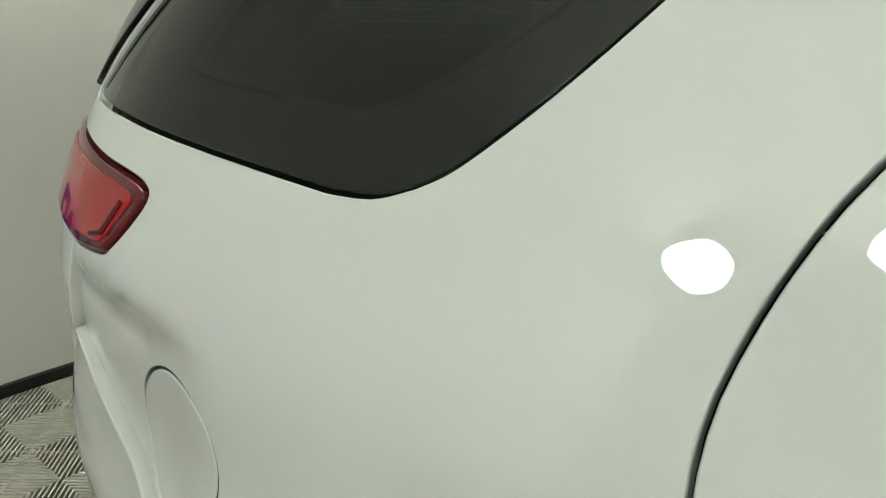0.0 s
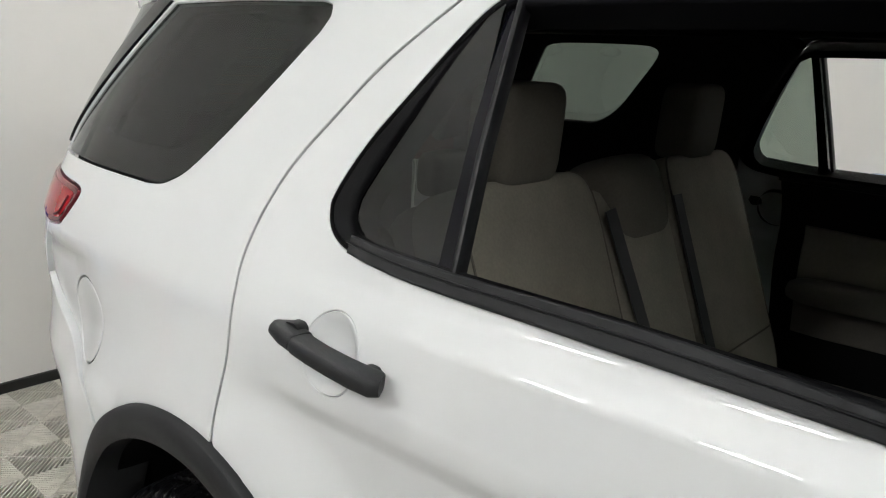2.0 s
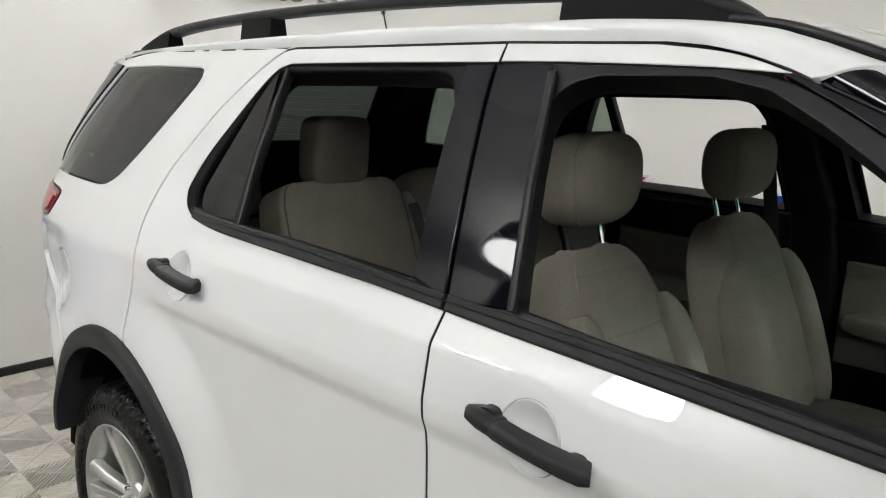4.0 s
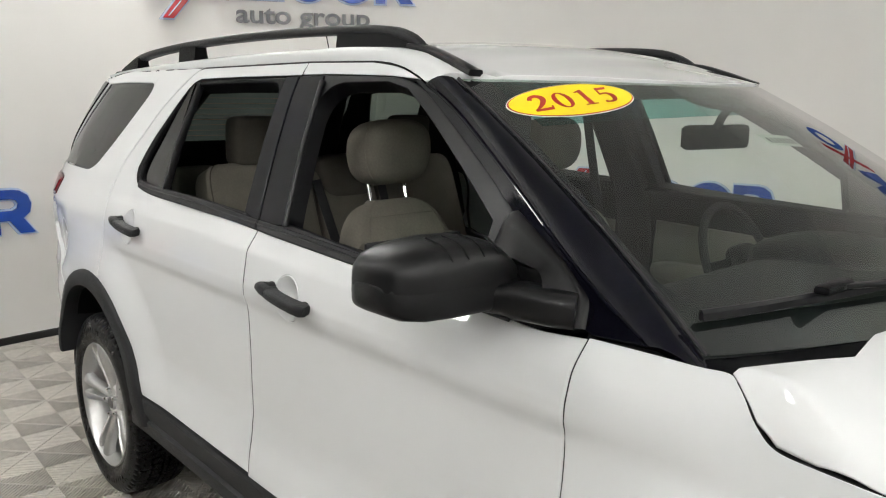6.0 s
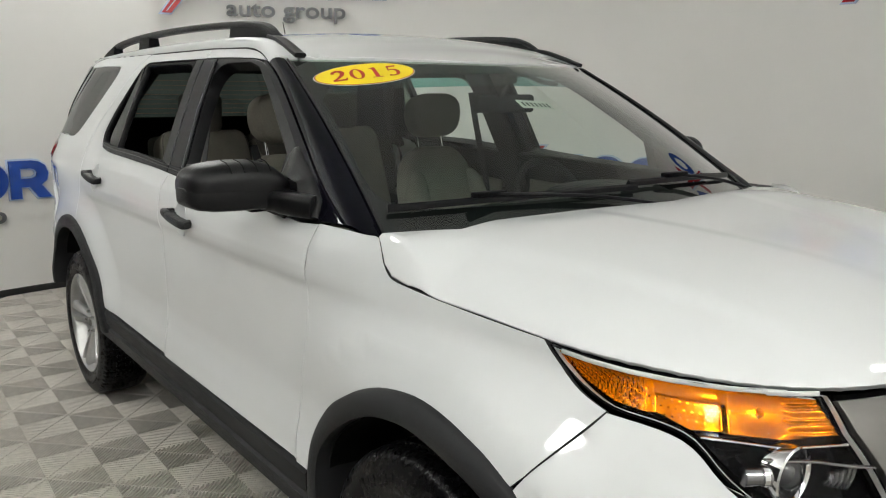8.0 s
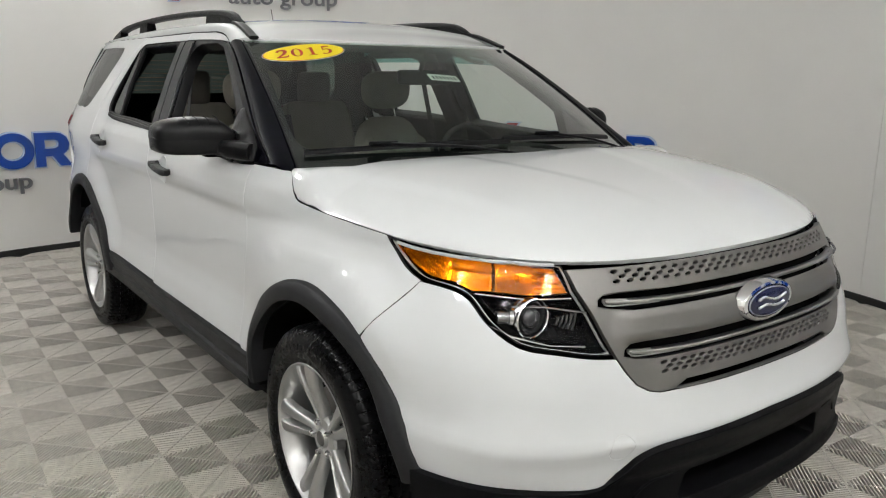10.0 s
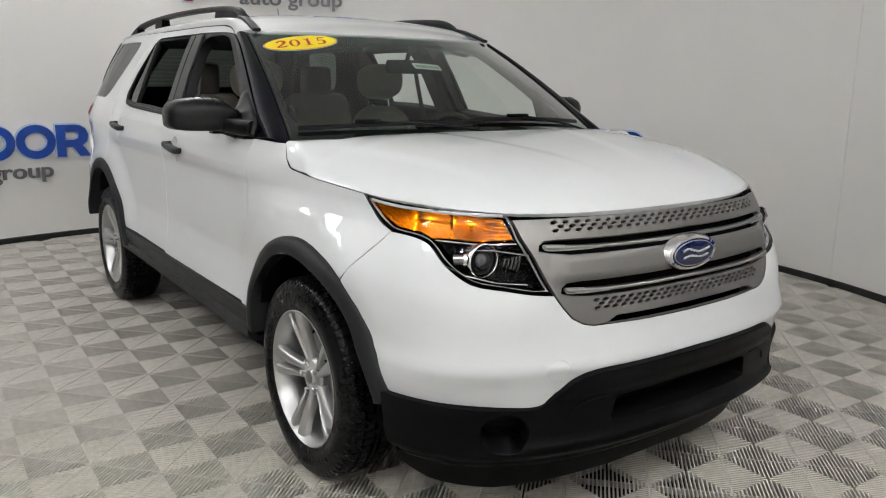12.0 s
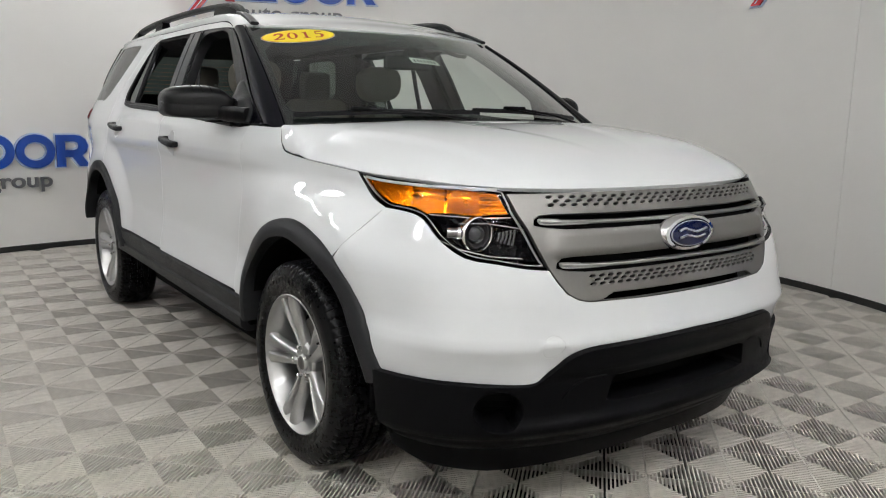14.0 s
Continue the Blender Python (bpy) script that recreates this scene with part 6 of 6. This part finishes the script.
def polar(deg, r, z):
    return (CX + r * math.cos(radians(deg)), CY + r * math.sin(radians(deg)), z)


wall = tagged(new("wall_round"), "round booth wall of smooth off-white panels", "wall", kind="structure")
DOORWAY = (233, 290, 3.45)


def wall_piece(a0, a1, z0, z1, thick=.10):
    n = max(2, round((a1 - a0) / 1.5))
    verts, faces = [], []
    for k in range(n + 1):
        a = a0 + (a1 - a0) * k / n
        r = wall_r(a)
        for rr, z in ((r, z0), (r, z1), (r + thick, z1), (r + thick, z0)):
            verts.append(polar(a, rr, z))
    for k in range(n):
        for i in range(4):
            faces.append((k * 4 + i, k * 4 + (i + 1) % 4, (k + 1) * 4 + (i + 1) % 4, (k + 1) * 4 + i))
    faces += [(0, 1, 2, 3), (n * 4, n * 4 + 1, n * 4 + 2, n * 4 + 3)]
    mesh_part("panel", verts, faces, WALL, wall, smooth_deg=30)


SEAM = .03
for k in range(2):
    a0, a1 = 75.6 + 180 * k + SEAM, 255.6 + 180 * k - SEAM
    if a0 < DOORWAY[0] < a1:
        wall_piece(a0, DOORWAY[0], 0, TALL)
        wall_piece(DOORWAY[0], a1, DOORWAY[2], TALL)
    elif a0 < DOORWAY[1] < a1:
        wall_piece(a0, DOORWAY[1], DOORWAY[2], TALL)
        wall_piece(DOORWAY[1], a1, 0, TALL)
    elif DOORWAY[0] < a0 and a1 < DOORWAY[1]:
        wall_piece(a0, a1, DOORWAY[2], TALL)
    else:
        wall_piece(a0, a1, 0, TALL)
# backing behind the seams
verts, faces = [], []
for k in range(181):
    r = wall_r(2 * k) + .102
    verts += [polar(2 * k, r, 0 if not DOORWAY[0] <= (2 * k) % 360 <= DOORWAY[1] else DOORWAY[2]), polar(2 * k, r, TALL), polar(2 * k, r + .05, TALL), polar(2 * k, r + .05, 0 if not DOORWAY[0] <= (2 * k) % 360 <= DOORWAY[1] else DOORWAY[2])]
for k in range(180):
    for i in range(4):
        faces.append((k * 4 + i, k * 4 + (i + 1) % 4, k * 4 + 4 + (i + 1) % 4, k * 4 + 4 + i))
tagged(mesh_part("wall_backing", verts, faces, DARK_VOID, None), "dark framing behind the wall panels", "wall", kind="structure")
# black baseboard
verts, faces = [], []
arc = [DOORWAY[1] + (360 - DOORWAY[1] + DOORWAY[0]) * k / 200 for k in range(201)]
for a in arc:
    r = wall_r(a)
    verts += [polar(a, r - .012, 0), polar(a, r - .012, .046), polar(a, r - .008, .05), polar(a, r + .004, .05), polar(a, r + .004, 0)]
for k in range(200):
    for i in range(5):
        faces.append((k * 5 + i, k * 5 + (i + 1) % 5, k * 5 + 5 + (i + 1) % 5, k * 5 + 5 + i))
tagged(mesh_part("baseboard", verts, faces, BASE_BLACK, None), "black rubber strip along the wall's foot", "baseboard", kind="structure")
# ceiling
verts = [polar(2 * k, wall_r(2 * k) + .1, z) for z in (TALL, TALL + .1) for k in range(180)]
faces = [tuple(range(180)), tuple(range(180, 360))] + [(k, (k + 1) % 180, 180 + (k + 1) % 180, 180 + k) for k in range(180)]
tagged(mesh_part("ceiling", verts, faces, CEILING, None), "plain off-white booth ceiling", "ceiling", kind="structure")
# the dark bay outside the doorway
bm = bmesh.new()
box_bm(6.8, 3.0, 3.9, (1.0, -6.05, 1.93), bevel=0, bm=bm)
bm.faces.ensure_lookup_table()
bmesh.ops.delete(bm, geom=[f for f in bm.faces if f.normal.y > .9], context="FACES_ONLY")
tagged(part("outer_bay", bm, CONCRETE, None, smooth_deg=0), "dark concrete bay outside the booth doorway", "wall", kind="structure")
# ground under the tiles, coloured black for the shade between the ribs
bm = bmesh.new()
bmesh.ops.create_circle(bm, cap_ends=True, segments=96, radius=9, matrix=Matrix.Translation((CX, CY - 1, -.028)))
tagged(part("floor", bm, TILE_UNDER, None, smooth_deg=0), "slab under the ribbed floor tiles, coloured black for its shade", "floor", kind="structure")
floor = bpy.data.objects["floor"]

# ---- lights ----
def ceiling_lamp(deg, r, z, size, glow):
    ob = thing("ceiling_lamp", "round white ceiling lamp out of view, with a bright face", "lamp", polar(deg, r, z), "round lamps under the ceiling")
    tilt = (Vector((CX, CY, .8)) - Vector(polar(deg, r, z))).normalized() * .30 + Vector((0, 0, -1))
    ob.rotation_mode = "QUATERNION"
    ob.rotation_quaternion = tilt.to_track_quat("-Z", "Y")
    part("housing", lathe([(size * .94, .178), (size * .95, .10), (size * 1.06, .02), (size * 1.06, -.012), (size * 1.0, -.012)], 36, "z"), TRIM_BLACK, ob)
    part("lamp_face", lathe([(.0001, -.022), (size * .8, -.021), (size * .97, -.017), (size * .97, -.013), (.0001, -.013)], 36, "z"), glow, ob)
    # added glowing disc on the lamp's top, bounced off the ceiling
    part("added_uplight", lathe([(.0001, .192), (size * .6, .190), (size * .90, .186), (size * .90, .181)], 36, "z"), GLOW_UP, ob)
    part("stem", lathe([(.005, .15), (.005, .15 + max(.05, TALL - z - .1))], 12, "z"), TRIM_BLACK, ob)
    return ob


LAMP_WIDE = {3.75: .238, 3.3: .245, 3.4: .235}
# some follow reflections on the body, the rest are unseen lamps added for light
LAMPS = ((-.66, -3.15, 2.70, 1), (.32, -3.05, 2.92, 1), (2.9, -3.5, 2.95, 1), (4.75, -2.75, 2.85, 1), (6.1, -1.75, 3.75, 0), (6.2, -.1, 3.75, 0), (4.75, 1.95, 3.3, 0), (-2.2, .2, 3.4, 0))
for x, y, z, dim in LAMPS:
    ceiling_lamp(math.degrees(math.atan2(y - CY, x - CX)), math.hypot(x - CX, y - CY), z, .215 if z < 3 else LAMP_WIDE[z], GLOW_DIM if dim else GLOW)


# ---- wall signs ----
def ring_block(r0, r1, n=36, squash=1.0):
    return [(r0 * math.cos(2 * math.pi * k / n), r0 * squash * math.sin(2 * math.pi * k / n)) for k in range(n)], [(r1 * math.cos(2 * math.pi * k / n), r1 * squash * math.sin(2 * math.pi * k / n)) for k in range(n)]


def sign(end_deg, z0, h=.285):
    """A raised sign on the round wall: its right-hand end at a bearing, its base line at z0."""
    ob = thing("wall_sign", "blue, red and grey raised sign shapes on the wall", "sign", polar(end_deg, wall_r(end_deg), z0), "signs round the booth wall")
    inv = Matrix.Translation(ob.location).inverted()

    def wrap(u, v, d):
        a = end_deg + math.degrees(-u / RAD)
        return inv @ Vector(polar(a, wall_r(a) - d, z0 + v))

    def shape(name, outline, mat, holes=(), d0=.022, d1=.042, edge=True):
        loops = [outline] + list(holes)
        loops = [dense(l, .05) for l in loops]
        flat = [Vector(p) for l in loops for p in l]
        es, k = [], 0
        for l in loops:
            es += [(k + i, k + (i + 1) % len(l)) for i in range(len(l))]
            k += len(l)
        vs, _, tris, orig, _, _ = geometry.delaunay_2d_cdt(flat, es, [], 0, 1e-7)
        mid = np.array([np.mean([vs[i] for i in f], axis=0) for f in tris])
        ok = inside(mid, loops[0])
        for l in loops[1:]:
            ok &= ~inside(mid, l)
        tris = [f for f, q in zip(tris, ok) if q]
        n = len(vs)
        verts = [wrap(v[0], v[1], d1) for v in vs] + [wrap(v[0], v[1], d0) for v in vs]
        faces = [tuple(f) for f in tris] + [tuple(n + i for i in reversed(f)) for f in tris]
        where = {o: i for i, os in enumerate(orig) for o in os}
        for a, b in es:
            faces.append((where[a], where[b], n + where[b], n + where[a]))
        mesh_part(name, verts, faces, mat, ob, smooth_deg=30)

    def letter(name, outline, mat, holes=()):
        """A coloured face on a clear acrylic backing that stands off the wall."""
        shape(name, outline, mat, holes)
        o = outline if area(outline) > 0 else outline[::-1]
        shape("clear_backing", inset(o, -.012), SIGN_EDGE, [inset(hh if area(hh) < 0 else hh[::-1], -.012)[::-1] for hh in holes], .006, .021)

    def ring_at(cx, cy, rx_, ry_, w):
        o = [(cx + rx_ * math.cos(t), cy + ry_ * math.sin(t)) for t in [2 * math.pi * k / 40 for k in range(40)]]
        i = [(cx + (rx_ - w) * math.cos(t), cy + (ry_ - w) * math.sin(t)) for t in [2 * math.pi * k / 40 for k in range(40)]]
        return o, i

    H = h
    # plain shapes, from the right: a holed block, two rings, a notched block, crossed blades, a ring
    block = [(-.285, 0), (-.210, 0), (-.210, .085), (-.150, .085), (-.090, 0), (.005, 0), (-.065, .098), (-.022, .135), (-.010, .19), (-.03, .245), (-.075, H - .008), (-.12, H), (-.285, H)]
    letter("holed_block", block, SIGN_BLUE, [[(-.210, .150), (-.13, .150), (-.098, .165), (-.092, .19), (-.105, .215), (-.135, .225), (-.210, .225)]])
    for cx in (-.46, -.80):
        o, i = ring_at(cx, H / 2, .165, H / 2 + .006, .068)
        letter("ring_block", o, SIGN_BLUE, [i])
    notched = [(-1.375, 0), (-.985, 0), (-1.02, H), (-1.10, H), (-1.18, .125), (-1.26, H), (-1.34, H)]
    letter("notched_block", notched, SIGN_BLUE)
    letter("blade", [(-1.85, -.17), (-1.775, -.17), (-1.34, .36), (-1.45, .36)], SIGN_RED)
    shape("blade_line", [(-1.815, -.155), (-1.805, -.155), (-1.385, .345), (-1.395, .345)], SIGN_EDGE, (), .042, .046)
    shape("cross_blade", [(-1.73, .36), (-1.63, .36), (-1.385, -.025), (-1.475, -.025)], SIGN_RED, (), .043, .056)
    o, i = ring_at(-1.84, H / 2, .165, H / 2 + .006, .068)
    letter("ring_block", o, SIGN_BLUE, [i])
    words = text_mesh("word", "auto group", .185, SIGN_GREY, None, Matrix(), extrude=.009, bold=.003)
    me = words.data
    xs = [v.co.x for v in me.vertices]
    x0, x1 = min(xs), max(xs)
    for v in me.vertices:
        u = -1.33 + (v.co.x - x0) / (x1 - x0) * 1.0
        v.co = wrap(u, v.co.y - .115, .02 + v.co.z)
    whole_word = bmesh.new()
    whole_word.from_mesh(me)
    bpy.data.objects.remove(words)
    todo = set(whole_word.faces)
    while todo:
        stack, island = [todo.pop()], []
        while stack:
            f = stack.pop()
            island.append(f)
            for v in f.verts:
                for g in v.link_faces:
                    if g in todo:
                        todo.discard(g)
                        stack.append(g)
        vs = list({v for f in island for v in f.verts})
        index = {v: k for k, v in enumerate(vs)}
        mesh_part("letter", [v.co[:] for v in vs], [tuple(index[v] for v in f.verts) for f in island], SIGN_GREY, ob, smooth_deg=0)
    whole_word.free()
    return ob


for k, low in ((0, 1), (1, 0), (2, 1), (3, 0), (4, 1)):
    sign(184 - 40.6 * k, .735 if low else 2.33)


# ---- ribbed floor tiles ----
TILE_SIZE, TILE_TURN, TILE_AT = .2985, 45 - 1.6, (3.671, .472)


def tile_mesh(name, ribs=10, deep=.024):
    """A square tile: four quarters of ribs that run out to its edges, inside a thin rim."""
    verts, faces = [], []
    h = TILE_SIZE / 2 - .0007
    pitch = h / ribs
    rim = .0022
    for q in range(4):
        c, s = ((1, 0), (0, 1), (-1, 0), (0, -1))[q]

        def put(pts):
            for u, v, z in pts:
                verts.append((u * c - v * s, u * s + v * c, z))
        for k in range(-ribs, ribs):
            row = []
            for f, z in ((.39, -deep), (.275, -.004), (.335, 0), (.665, 0), (.725, -.004), (.61, -deep)):
                u = (k + f) * pitch
                row.append([(u, -h + rim, z), (u, -abs(u) + .0004, z)])
            base = len(verts)
            put([p for pair in row for p in pair])
            faces += [(base + 2 * q_, base + 2 * q_ + 2, base + 2 * q_ + 3, base + 2 * q_ + 1) for q_ in range(5)]
        base = len(verts)
        put([(-h, -h, 0), (h, -h, 0), (h - rim, -h + rim, 0), (-h + rim, -h + rim, 0), (-h, -h, -deep), (h, -h, -deep)])
        faces += [(base, base + 1, base + 2, base + 3), (base + 4, base + 5, base + 1, base)]
    me = bpy.data.meshes.new(name)
    me.from_pydata(verts, [], faces)
    me.materials.append(TILE)
    me.update()
    return me


tile_me = tile_mesh("tile")
turn = Matrix.Rotation(radians(TILE_TURN), 4, "Z")
cells = []
for i in range(-24, 25):
    for j in range(-24, 25):
        p = Matrix.Translation((*TILE_AT, 0)) @ turn @ Vector(((i + .5) * TILE_SIZE, (j + .5) * TILE_SIZE, 0))
        a = math.degrees(math.atan2(p.y - CY, p.x - CX))
        if math.hypot(p.x - CX, p.y - CY) < wall_r(a) + .1:
            cells.append(p)
# the tiles beside the car's right flank and nose are laid one by one
cells.sort(key=lambda p: min(math.hypot(max(0, abs(p.x - 1.6) - 2.6), p.y + 1.75), math.hypot(p.x - 4.3, max(0, abs(p.y) - 1.9))))
for p in cells[:300]:
    ob = new("tile", tile_me)
    ob.parent = floor
    ob.matrix_basis = Matrix.Translation(p) @ turn
tv = np.array([v.co for v in tile_me.vertices])
tf = np.array([tuple(f.vertices) for f in tile_me.polygons])
R = np.array(turn.to_3x3())
tv = tv @ R.T
rest = cells[300:]
allv = np.concatenate([tv + np.array(p) for p in rest])
allf = np.concatenate([tf + k * len(tv) for k in range(len(rest))])
me = bpy.data.meshes.new("tile_field")
me.from_pydata(allv.tolist(), [], allf.tolist())
me.materials.append(TILE)
ob = new("tile_field", me)
ob.parent = floor
tagged(ob, "grey ribbed plastic floor tiles", kind="stuff")
